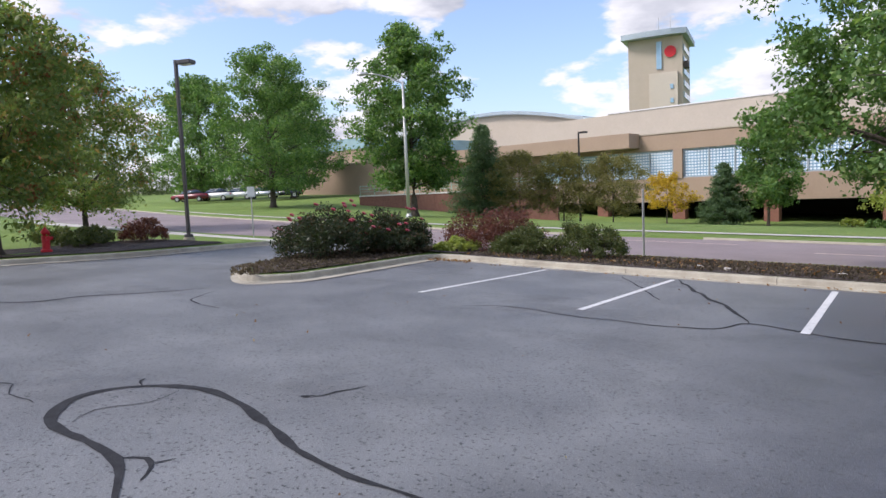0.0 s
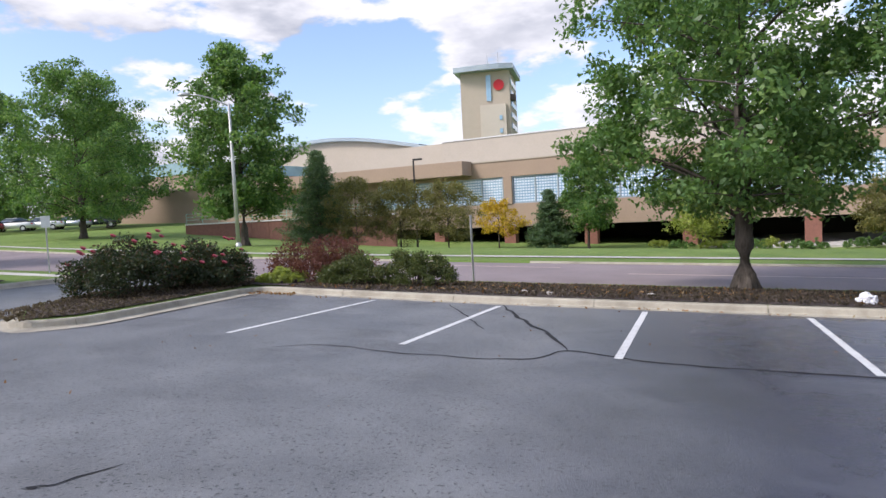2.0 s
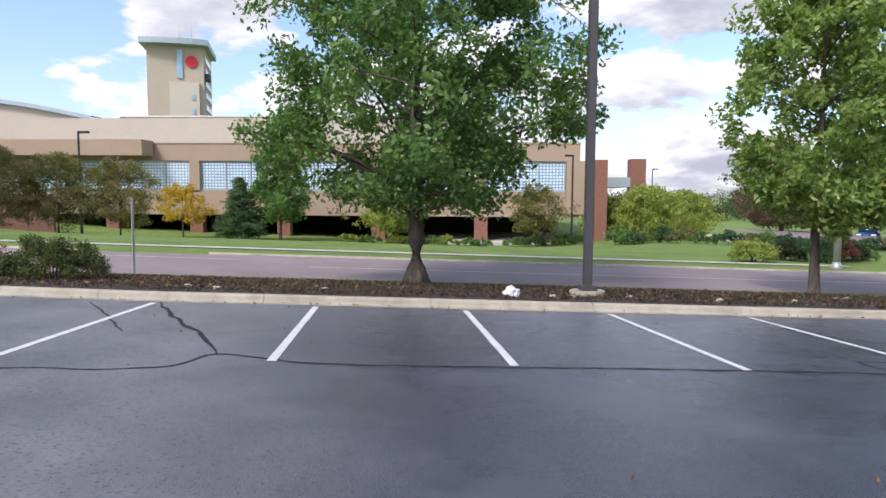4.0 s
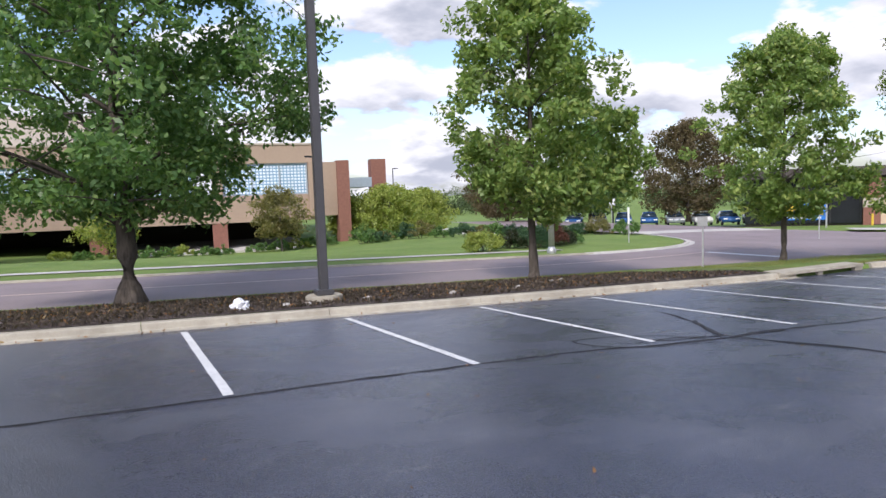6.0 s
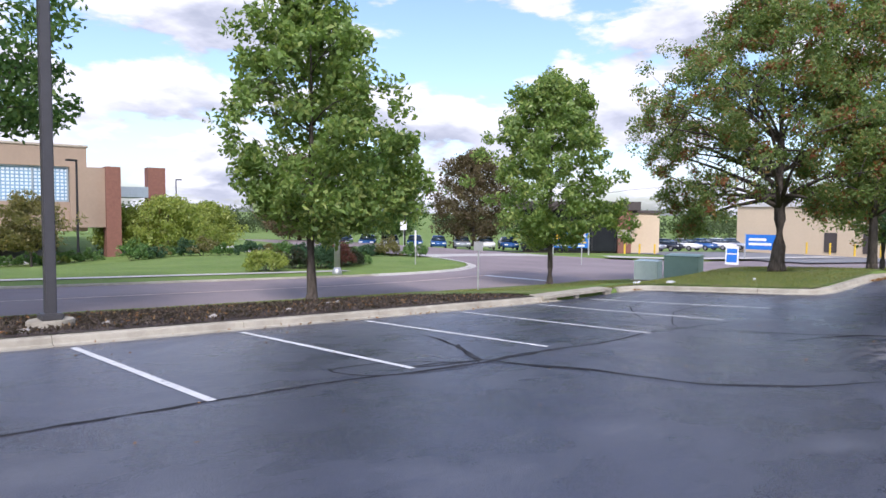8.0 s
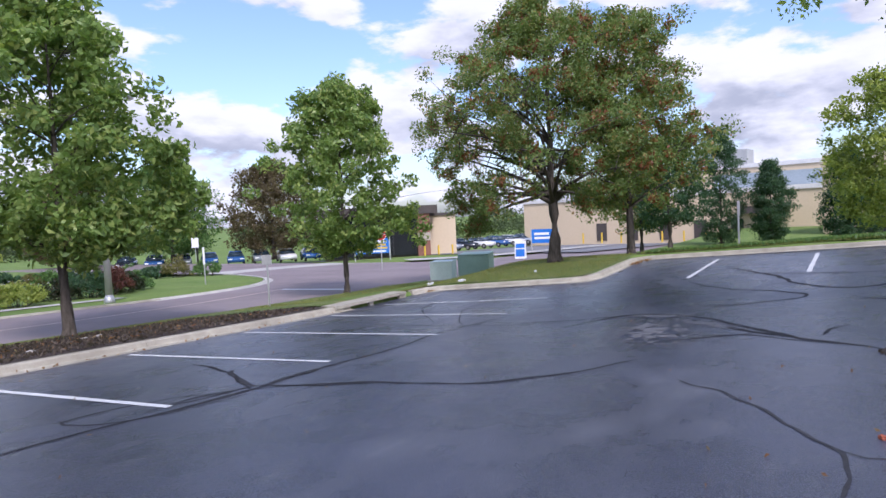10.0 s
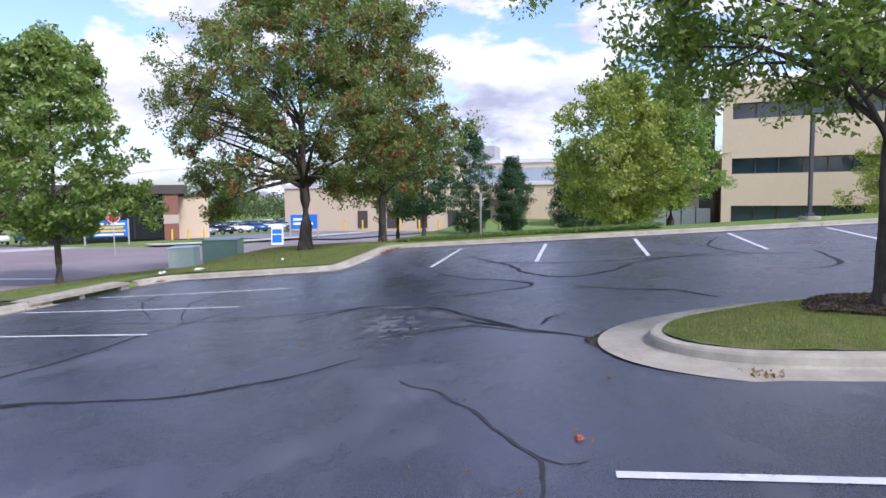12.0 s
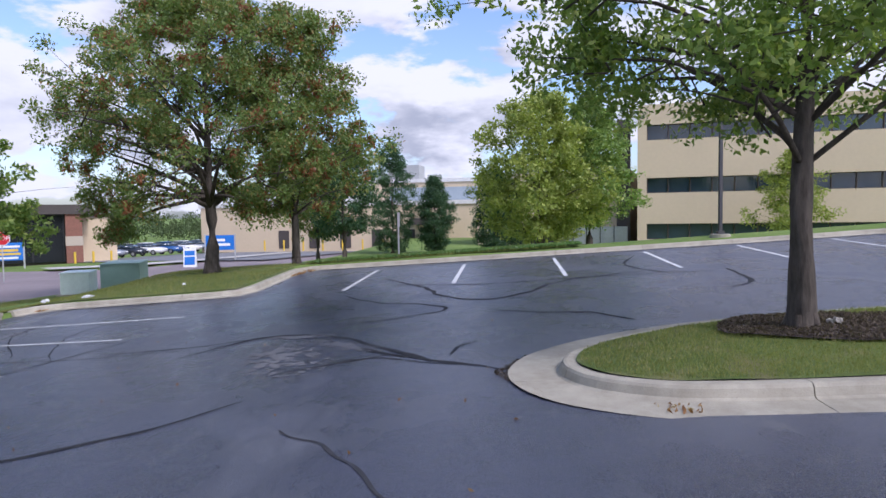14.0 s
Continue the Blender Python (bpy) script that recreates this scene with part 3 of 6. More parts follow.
def island():
    root = thing("kerb", Matrix.Identity(4), "pale concrete kerb with a broad apron round the lawn island", "kerb", kind="structure")
    line = ISLE_EDGE
    prof = [(0.58, 0.006), (0.06, 0.014), (0.02, 0.03), (0.0, KERB - 0.035), (-0.02, KERB - 0.008), (-0.055, KERB), (-0.17, KERB - 0.004), (-0.19, KERB - 0.02), (-0.19, -0.2)]
    cast_kerb(root, line, prof, 3.0, True)
    inner = ISLE_IN
    tagged(cdt_sheet("island_lawn", [inner], grid(8, 13, -22, -11.5, 0.5, inner, 0.1), isle_top, M_VERGE), "rough grass on the kerbed island", "lawn", kind="structure")

    ring = [(10.6 + 0.95 * math.cos(a) + 0.12 * math.sin(3 * a), -14.85 + 1.15 * math.sin(a)) for a in np.linspace(0, 6.0, 18)]
    tagged(cdt_sheet("planting_bed", [ring], grid(9.5, 11.8, -16.2, -13.6, 0.2, ring, 0.05), lambda x, y: isle_top(x, y) + 0.036 + 0.02 * noise.noise((x * 5, y * 5, 0.7)), M_MULCH), "dark mulch ring round the island tree", "flower bed", kind="structure")


island()


# ---------------------------------------------------------------- painted lines
def stripe(x0, y0, x1, y1, w=0.105):
    d = (Vector((x1, y1)) - Vector((x0, y0)))
    n = max(2, int(d.length / 0.4))
    bm = bmesh.new()
    side = Vector((-d.y, d.x)).normalized() * w / 2
    rnd = random.Random(int(x0 * 100 + y0 * 31))
    prev = None
    for i in range(n + 1):
        p = Vector((x0, y0)) + d * i / n
        row = [bm.verts.new((q.x, q.y, lot_z(q.x, q.y) + 0.006)) for q in (p - side * rnd.uniform(0.93, 1.04), p + side * rnd.uniform(0.93, 1.04))]
        if prev:
            bm.faces.new((prev[0], row[0], row[1], prev[1]))
        prev = row
    bmesh.ops.recalc_face_normals(bm, faces=bm.faces[:])
    return tagged(obj("parking_line", bm, M_PAINT), "white painted parking bay line, slightly worn", "parking line", "parking bay lines")


near_x = (-8.30, -5.33, -2.46, 0.21, 2.88, 5.46, 8.12, 10.70, 13.52, 15.90)
far_x = (-8.28, -5.37, -2.58, 0.06, 2.68, 5.29, 7.92, 10.60, 13.35, 15.60)
for k, (xn, xf) in enumerate(zip(near_x, far_x)):
    stripe(xn, -4.34 if k < 7 else -4.6, xf, 0.1 if k else 0.3)
for k in range(7):
    y = -7.4 - 2.71 * k
    stripe(18.45, y, 22.85 - 0.02 * k, y - 0.12)
stripe(5.8, -11.1, 5.85, -16.2)


# ---------------------------------------------------------------- trees
def leaf_cloud(name, centres, spread, per, size, mat, parent, seed, squash=0.8, label="", droop=0.0, jag=0.5):
    """Many small folded leaves in clumps round the centres, as one mesh."""
    rng = np.random.default_rng(seed)
    c = np.repeat(np.array(centres, float), per, axis=0)
    n = len(c)
    g = rng.normal(size=(n, 3))
    g /= np.linalg.norm(g, axis=1)[:, None]
    sp = np.repeat(np.array(spread, float), per) if not np.isscalar(spread) else spread
    g *= ((rng.random(n) ** 0.5) * sp)[:, None]
    g[:, 2] *= squash
    p = c + g
    a = rng.normal(size=(n, 3))
    a[:, 2] -= droop
    a /= np.linalg.norm(a, axis=1)[:, None]
    b = np.cross(a, rng.normal(size=(n, 3)))
    b /= np.linalg.norm(b, axis=1)[:, None]
    nn = np.cross(a, b)
    L = size * rng.uniform(0.6, 1.35, n)[:, None]
    w = L * jag
    v = np.empty((n, 4, 3))
    v[:, 0] = p - a * L * 0.5
    v[:, 1] = p + b * w * 0.5 + nn * L * 0.12
    v[:, 2] = p + a * L * 0.5
    v[:, 3] = p - b * w * 0.5 + nn * L * 0.12
    me = bpy.data.meshes.new(name)
    me.vertices.add(n * 4)
    me.vertices.foreach_set("co", v.reshape(-1))
    me.loops.add(n * 4)
    me.loops.foreach_set("vertex_index", np.arange(n * 4, dtype=np.int32))
    me.polygons.add(n)
    me.polygons.foreach_set("loop_start", np.arange(0, n * 4, 4, dtype=np.int32))
    me.polygons.foreach_set("loop_total", np.full(n, 4, np.int32))
    me.materials.append(mat)
    me.update()
    me.validate()
    ob = new(name, me)
    ob.parent = parent
    return tagged(ob, label)


def oval(h):
    return max(0.0, 1 - abs(2 * h - 0.84) ** 2.2) ** 0.5 if h < 0.92 else 0.45 * (1 - h) / 0.08 + 0.1


def cone(h):
    return (1 - h) ** 0.75 * min(1.0, 0.55 + h * 3.0)


def ovate(h):
    return max(0.0, 1 - h) ** 0.62 * min(1.0, 0.45 + h * 2.6) * 1.18


def egg(h):
    return min(1.0, 0.5 + 1.5 * h) * (1 - max(0.0, h - 0.55) / 0.46) ** 0.5


def dome(h):
    return max(0.0, 1 - max(0.0, h - 0.22) ** 2 / 0.62) ** 0.5 * min(1.0, 0.55 + h * 2.2)


def tree(name, x, y, height, radius, bottom, trunk, leaf, label, seed, shape=oval, limbs=16, clumps=240, per=55, size=0.17, z=None, bark=None, lean=(0, 0),
         gap=0.0, clump=0.55, group="", flare=1.35, fork=0.0, stout=0.30, category="tree", spots=None, lobes=()):
    """A tree: a tapered trunk, limbs that reach into the crown, and leaves in uneven clumps."""
    rnd = random.Random(seed)
    z = land_z(x, y) if z is None else z
    root = thing(name, Matrix.Translation((x, y, z - 0.03)), label, category, group)
    bark = bark or M_BARK
    bm = bmesh.new()
    top = height * 0.82
    bend = [(lean[0] * t * t + 0.05 * trunk * 10 * noise.noise((seed, t * 3, 0.5)), lean[1] * t * t + 0.05 * trunk * 10 * noise.noise((seed, 7, t * 3))) for t in [i / 9 for i in range(10)]]
    axis = [Vector((bx, by, top * i / 9)) for i, (bx, by) in enumerate(bend)]
    radii = [trunk * (flare if i == 0 else 1) * (1 - 0.88 * (i / 9) ** 0.9) for i in range(10)]
    axis.insert(1, axis[0].lerp(axis[1], 0.12))
    radii.insert(1, trunk * lerp(1, flare, 0.30))
    axis.insert(2, axis[0].lerp(axis[2], 0.38))
    radii.insert(2, trunk * 1.0)
    tube(bm, axis, radii, 12)
    # roots that swell out of the ground
    for k in range(5):
        a = k * 1.26 + rnd.uniform(-0.3, 0.3)
        tube(bm, [(trunk * 0.55 * math.cos(a), trunk * 0.55 * math.sin(a), trunk * 1.6), (trunk * flare * 1.05 * math.cos(a), trunk * flare * 1.05 * math.sin(a), -0.02)], [trunk * 0.45, trunk * 0.18], 6)
    part("trunk", bm, bark, root, smooth=True)

    def at(t):
        h = max(0.0, min(0.999, t)) * top
        for a, b in zip(axis, axis[1:]):
            if b.z >= h:
                return a.lerp(b, (h - a.z) / max(1e-6, b.z - a.z))
        return axis[-1]

    centres, sizes = [], []
    golden = 2.399
    for k in range(limbs):
        h = (k + 0.5) / limbs
        zc = lerp(bottom, height * 0.96, h ** 0.9)
        ang = k * golden + rnd.uniform(-0.5, 0.5)
        r = radius * shape(h) * rnd.uniform(0.72, 1.18)
        end = Vector((lean[0] * h + r * math.cos(ang), lean[1] * h + r * math.sin(ang), zc))
        st = max(bottom * 0.92 if not fork else fork, zc - r * rnd.uniform(0.25, 0.6)) / top
        bm = bmesh.new()
        s = at(min(0.95, st))
        mid = s.lerp(end, 0.5) + Vector((0, 0, 0.10 * r))
        r0 = max(0.016, trunk * stout * (1 - 0.72 * h))
        tube(bm, [s, s.lerp(mid, 0.5) + Vector((0, 0, 0.03 * r)), mid, mid.lerp(end, 0.55), end], [r0, r0 * 0.75, r0 * 0.5, r0 * 0.3, 0.006], 6)
        for m in range(4):
            q = s.lerp(end, rnd.uniform(0.35, 0.9))
            e2 = q + Vector((rnd.gauss(0, 1), rnd.gauss(0, 1), rnd.gauss(0.25, 0.6))) * r * 0.28
            tube(bm, [q, q.lerp(e2, 0.5) + Vector((0, 0, 0.04)), e2], [r0 * 0.35, r0 * 0.22, 0.004], 5)
            centres.append(e2)
            sizes.append(clump * rnd.uniform(0.7, 1.2))
        centres += [end, mid.lerp(end, 0.6)]
        sizes += [clump * rnd.uniform(0.6, 1.0), clump]
        part("limb", bm, bark, root, smooth=True)
    tries = 0
    while len(centres) < clumps and tries < clumps * 30:
        tries += 1
        h = rnd.random()
        zc = lerp(bottom, height, h)
        r = radius * shape(h) * math.sqrt(rnd.uniform(0.05, 1.0))
        ang = rnd.uniform(0, 2 * math.pi)
        # lobes make the outline uneven
        r *= 0.84 + 0.55 * noise.noise((math.cos(ang) * 1.6 + seed, math.sin(ang) * 1.6, zc * 0.55))
        p = Vector((lean[0] * h + r * math.cos(ang), lean[1] * h + r * math.sin(ang), zc))
        if gap and noise.noise((p.x * 0.55 + seed, p.y * 0.55, p.z * 0.7)) < gap - 0.5:
            continue
        centres.append(p)
        sizes.append(clump * rnd.uniform(0.6, 1.15))
    for lx, ly, lz, lr, ln in lobes:
        for k in range(ln):
            g = Vector((rnd.gauss(0, 1), rnd.gauss(0, 1), rnd.gauss(0, 1))).normalized() * lr * rnd.random() ** 0.4
            centres.append(Vector((lx, ly, lz)) + g)
            sizes.append(clump * rnd.uniform(0.6, 1.0))
        bm = bmesh.new()
        s = at(max(bottom, lz * 0.6) / top)
        e = Vector((lx, ly, lz))
        tube(bm, [s, s.lerp(e, 0.5) + Vector((0, 0, 0.1)), e], [trunk * stout, trunk * stout * 0.6, 0.01], 6)
        part("limb", bm, bark, root, smooth=True)
    leaf_cloud("crown", [tuple(c) for c in centres], sizes, per, size, leaf, root, seed)
    if spots:
        mat, share_, sz = spots
        pick = [tuple(c) for c in centres if rnd.random() < share_]
        leaf_cloud("autumn_foliage", pick, clump * 0.4, 34, sz, mat, root, seed + 5, 1.3, "patches of coloured autumn leaf", 0.8)
    return root


def conifer(name, x, y, height, radius, label, seed, bottom=0.3, per=26, z=None, size=0.16, leaf=None):
    rnd = random.Random(seed)
    z = land_z(x, y) if z is None else z
    root = thing(name, Matrix.Translation((x, y, z - 0.03)), label, "tree")
    part("trunk", tube(bmesh.new(), [(0, 0, 0), (0, 0, height * 0.5), (0, 0, height)], [0.03 * height ** 0.9, 0.018 * height ** 0.9, 0.01], 8), M_BARK, root, smooth=True)
    bm = bmesh.new()
    cs, ss = [], []
    tiers = int(height * 4.2)
    for t in range(tiers):
        h = t / tiers
        zc = bottom + (height - bottom) * h
        r = radius * (1 - h) ** 0.8 * rnd.uniform(0.85, 1.1) + 0.06
        for k in range(max(4, int(9 * (1 - h)) + 3)):
            a = k * 2.399 + t * 0.7 + rnd.uniform(-0.2, 0.2)
            rr = r * rnd.uniform(0.75, 1.1)
            e = Vector((rr * math.cos(a), rr * math.sin(a), zc + rr * rnd.uniform(-0.12, 0.25)))
            tube(bm, [(0, 0, zc), (e * 0.5 + Vector((0, 0, zc * 0.5 - rr * 0.02))), e], [0.02, 0.014, 0.004], 4)
            for f in (0.35, 0.6, 0.82, 1.0):
                cs.append(tuple(Vector((0, 0, zc)).lerp(e, f)))
                ss.append(0.13 + 0.2 * radius / 2)
    part("branchwork", bm, M_BARK, root)
    leaf_cloud("foliage", cs, ss, per, size, leaf or M_LEAF_PINE, root, seed, 0.6, jag=0.22)
    return root


def shrub(name, x, y, rx, ry, height, leaf, label, seed, rot=0.0, n=120, per=60, size=0.075, blooms=0, z=None, group="", category="shrub"):
    """A low bush of stems and leaf clumps with an uneven top."""
    rnd = random.Random(seed)
    z = land_z(x, y) if z is None else z
    root = thing(name, Matrix.Translation((x, y, z - 0.02)) @ pose(0, 0, 0, 0, 0, rot), label, category, group)
    bm = bmesh.new()
    cs = []
    for k in range(n):
        a, r = rnd.uniform(0, 2 * math.pi), math.sqrt(rnd.random())
        px, py = rx * r * math.cos(a), ry * r * math.sin(a)
        hh = height * (1 - 0.55 * r ** 2.5) * (0.82 + 0.36 * noise.noise((px * 1.3 + seed, py * 1.3, 0.1)))
        pz = hh * rnd.uniform(0.22, 1.0) ** 0.7
        cs.append((px, py, pz))
        if k % 5 == 0:
            tube(bm, [(px * 0.35, py * 0.35, 0), (px * 0.7, py * 0.7, pz * 0.6), (px, py, pz)], [0.014, 0.01, 0.004], 5)
    part("branchwork", bm, M_BARK, root)
    leaf_cloud("foliage", cs, height * 0.17, per, size, leaf, root, seed, 0.85)
    for k in range(blooms):
        a, r = rnd.uniform(0, 2 * math.pi), math.sqrt(rnd.uniform(0.2, 1))
        px, py = rx * r * math.cos(a), ry * r * math.sin(a)
        pz = height * (1 - 0.55 * r ** 2.5) * rnd.uniform(0.86, 1.14)
        bm = bmesh.new()
        for q in range(7):
            b = q * 0.9
            bmesh.ops.create_cone(bm, cap_ends=True, segments=5, radius1=0.016, radius2=0.046, depth=0.04,
                                  matrix=Matrix.Translation((px + 0.022 * math.cos(b), py + 0.022 * math.sin(b), pz + 0.004 * q)) @ Euler((0.5 * math.sin(b), 0.5 * math.cos(b), b)).to_matrix().to_4x4())
        part("bloom", bm, M_BLOOM, root, "pinkish red rose bloom")
    return root


# trees in the strip and round the car park
tree("street_tree", -0.74, 5.2, 12.2, 4.0, 1.9, 0.25, M_LEAF_A, "broad dark green street tree with a flared trunk", 11, dome, 28, 720, 96, 0.155, gap=0.42, clump=0.56, flare=1.45, lobes=[(-3.0, -0.5, 3.8, 0.9, 22), (3.9, -0.2, 4.4, 0.8, 18)])
tree("young_tree", 9.55, 4.85, 9.0, 2.3, 1.9, 0.14, M_LEAF_B, "young upright tree with bright green leaves", 12, oval, 22, 380, 66, 0.18, gap=0.36, clump=0.44, flare=1.35, lobes=[(2.6, -0.9, 3.2, 0.8, 26), (2.3, -0.7, 4.4, 0.6, 14), (1.6, -0.4, 2.6, 0.8, 20)])
tree("young_tree", 20.6, 5.5, 7.9, 2.75, 1.6, 0.12, M_LEAF_B, "slender young tree with yellowish green leaves", 13, egg, 26, 400, 60, 0.185, gap=0.42, clump=0.42, flare=1.3, lobes=[(2.0, -1.9, 2.6, 0.8, 18), (0.4, 0.2, 8.0, 0.45, 9), (0.9, -0.9, 7.4, 0.45, 8), (-0.8, 0.9, 7.3, 0.45, 8)])
tree("spreading_tree", 24.2, -1.6, 9.8, 4.7, 2.6, 0.24, M_LEAF_RUST, "spreading tree with green leaves turning rust", 14, dome, 30, 700, 88, 0.118, gap=0.57, clump=0.48, spots=(M_RUST, 0.30, 0.14), stout=0.40, fork=2.2, flare=1.25, lobes=[(0.4, 3.8, 2.6, 0.9, 24), (-0.6, 3.0, 1.7, 0.7, 18), (-1.2, 1.8, 2.3, 0.7, 16), (-1.0, -1.6, 2.4, 0.7, 14), (0.2, 4.3, 4.4, 0.9, 24), (0.3, 4.4, 6.0, 0.8, 20), (-0.4, 3.2, 7.4, 0.8, 18), (0, 5.2, 5.4, 0.5, 9)])
tree("dense_tree", 25.6, -4.1, 8.9, 2.9, 1.9, 0.16, M_LEAF_RUST, "dense tree with rust-coloured seed clusters", 15, dome, 24, 440, 84, 0.13, gap=0.40, clump=0.50, flare=1.25, spots=(M_RUST, 0.30, 0.15))
tree("island_tree", 10.45, -14.6, 8.2, 3.7, 2.75, 0.158, M_LEAF_LOCUST, "island tree with green leaves and a few yellow ones", 16, dome, 36, 400, 105, 0.105, z=isle_top(10.45, -14.6), gap=0.60, clump=0.46, spots=(M_LEAF_YELLOW, 0.02, 0.12), stout=0.30, fork=1.9, flare=1.35, lobes=[(0.9, 2.3, 3.7, 0.6, 12), (2.4, 1.7, 3.4, 0.7, 12), (-1.2, 1.0, 3.0, 0.5, 8)])
tree("maple_tree", 34.0, -13.4, 8.1, 3.2, 0.9, 0.2, M_LEAF_LIME, "yellowish green tree behind the car park kerb", 17, dome, 22, 460, 60, 0.19, clump=0.55, gap=0.25, z=-0.2)
tree("maple_tree", 36.0, -16.0, 7.6, 2.5, 1.5, 0.2, M_LEAF_B, "green tree before the office block", 18, dome, 20, 300, 60, 0.19, clump=0.55, gap=0.3, z=-0.1)

shrub("rose_bush", -13.55, -1.35, 1.15, 1.5, 1.4, M_LEAF_ROSE, "rose bush with pink-red blooms in the island bed", 31, 0, 190, 80, 0.075, 22)
shrub("rose_bush", -13.2, 0.65, 1.0, 1.15, 1.25, M_LEAF_ROSE, "rose bush with pink-red blooms beside its twin", 32, 0, 180, 80, 0.075, 22)
shrub("barberry", -11.65, 3.5, 1.55, 1.2, 1.5, M_LEAF_RED, "dark red barberry bush in the mulch", 33, 0, 170, 80, 0.065)
shrub("laurel_bush", -10.2, 2.5, 0.85, 0.75, 0.92, M_LEAF_LAUREL, "low green bush beside the kerb", 34, 0, 130, 80, 0.06)
shrub("laurel_bush", -8.35, 2.6, 1.05, 0.85, 1.02, M_LEAF_LAUREL, "low dark green bush with reddish tips", 35, 0, 150, 80, 0.06)


# ---------------------------------------------------------------- convention building across the street
HALL = Matrix.Translation((6.2, 47.1, 0)) @ pose(0, 0, 0, 0, 0, -7)
hall = thing("convention_hall", HALL, "long tan and beige hall with lattice windows above a garage", "building")


def hpart(name, b, mat, label=""):
    return part(name, boxed(*b), mat, hall, label)


G0 = -2.6
hpart("upper_wall", (-95, 8.2, 0, 0.5, 5.2, 6.75), M_TAN)
hpart("roof_slab", (-95, 8.2, 0.5, 40, 6.2, 6.5), M_ROOFMETAL)
hpart("coping", (-95.1, 8.3, -0.08, 0.62, 6.75, 6.9), M_BEIGE)
hpart("spandrel", (-95, 8.2, 0.0, 0.5, 0.25, 2.5), M_TAN)
hpart("end_pillar", (7.0, 8.2, 0.0, 0.5, 2.5, 5.2), M_TAN)
hpart("entrance_canopy", (-62, -30.6, -2.2, -0.1, 5.55, 6.95), M_TAN)
hpart("end_wall", (7.6, 8.2, 0.5, 40, 0.25, 6.6), M_TAN)
hpart("left_wall", (-95, -43.25, 0.004, 0.5, 2.5, 5.2), M_TAN)
# back wall and ceiling coloured near black, so the garage's shade is painted in
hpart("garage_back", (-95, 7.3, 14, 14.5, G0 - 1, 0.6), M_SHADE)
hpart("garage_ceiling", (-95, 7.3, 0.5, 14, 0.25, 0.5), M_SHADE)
hpart("garage_floor", (-95, 30, -3, 14, G0, -1.9), M_WALKWAY)
BAYS = (-42.4, -34.35, -26.3, -18.1, -9.4, -0.1)
for u in [b - 0.85 for b in BAYS]:
    hpart("pillar", (u, u + 0.85, -0.15, 0.45, 2.5, 5.2), M_TAN)
    hpart("garage_pier", (u - 0.15, u + 1.05, -0.1, 0.7, -2.1, 0.25), M_BRICK)
for u in BAYS:
    w = thing("window", HALL @ Matrix.Translation((u, 0.18, 2.5)), "", "")
    w.parent = hall
    w.matrix_world = HALL @ Matrix.Translation((u, 0.18, 2.5))
    part("pane", boxed(0, 7.05, 0.06, 0.10, 0, 2.7), M_BLUEGLASS, w)
    bm = bmesh.new()
    for i in range(4):
        box(bm, i * 2.31, i * 2.31 + 0.13, -0.06, 0.07, 0, 2.7)
    box(bm, 0, 7.05, -0.05, 0.06, 2.58, 2.7)
    box(bm, 0, 7.05, -0.05, 0.06, 0.0, 0.12)
    part("window_frame", bm, M_ROOFMETAL, w)
    bm = bmesh.new()
    for i in range(24):
        for j in range(9):
            x0, z0 = 0.16 + i * 0.29, 0.16 + j * 0.27
            box(bm, x0, x0 + 0.19, 0.02, 0.06, z0, z0 + 0.17)
    tagged(part("lattice", bm, M_BLOCKGLASS, w), kind="stuff")
hpart("beige_upper_block", (-41.8, -2, 14, 40, 6.5, 10.85), M_BEIGE)
hpart("upper_coping", (-41.9, -1.9, 13.9, 40.1, 10.85, 10.98), M_TRIM)
hpart("middle_block", (-56.5, -41.9, 18, 34, 6.5, 11.2), M_BEIGE)
hpart("far_block", (-112, -77, 4, 30, -1, 9.3), M_TAN)
hpart("clerestory", (-112.1, -76.9, 3.9, 30, 9.3, 11.0), M_TEAL)
hpart("right_brick_pier", (9.4, 10.45, -1.0, 0.8, -2.2, 5.3), M_BRICK)
hpart("right_wall", (7.0, 9.4, -0.5, -0.02, 0.55, 5.2), M_TAN)
hpart("far_brick_pier", (13.25, 14.65, 3, 4.5, -2.2, 5.6), M_BRICK)
hpart("canopy", (10.45, 13.25, 3, 9, 3.0, 3.9), M_ROOFMETAL)


def arc_roof():
    bm = bmesh.new()
    pts = [(-94 + 40 * i / 20, 12.2 + 2.7 * math.sin(math.pi * i / 20)) for i in range(21)]
    for y0, y1, lo, mat in ((29, 29.5, 6.4, 0), (28.2, 48, None, 1)):
        for (xa, za), (xb, zb) in zip(pts, pts[1:]):
            if lo is not None:
                vs = [bm.verts.new(v) for v in ((xa, y0, lo), (xb, y0, lo), (xb, y0, zb), (xa, y0, za))]
                bm.faces.new(vs)
            else:
                for d in (0, 0.55):
                    vs = [bm.verts.new(v) for v in ((xa, y0, za + d), (xb, y0, zb + d), (xb, y1, zb + d), (xa, y1, za + d))]
                    bm.faces.new(vs).material_index = 1
                vs = [bm.verts.new(v) for v in ((xa, y0, za), (xb, y0, zb), (xb, y0, zb + 0.55), (xa, y0, za + 0.55))]
                bm.faces.new(vs).material_index = 1
    part("arched_hall", bm, [M_BEIGE, M_ROOFMETAL], hall, "beige hall under a curved grey roof")


arc_roof()


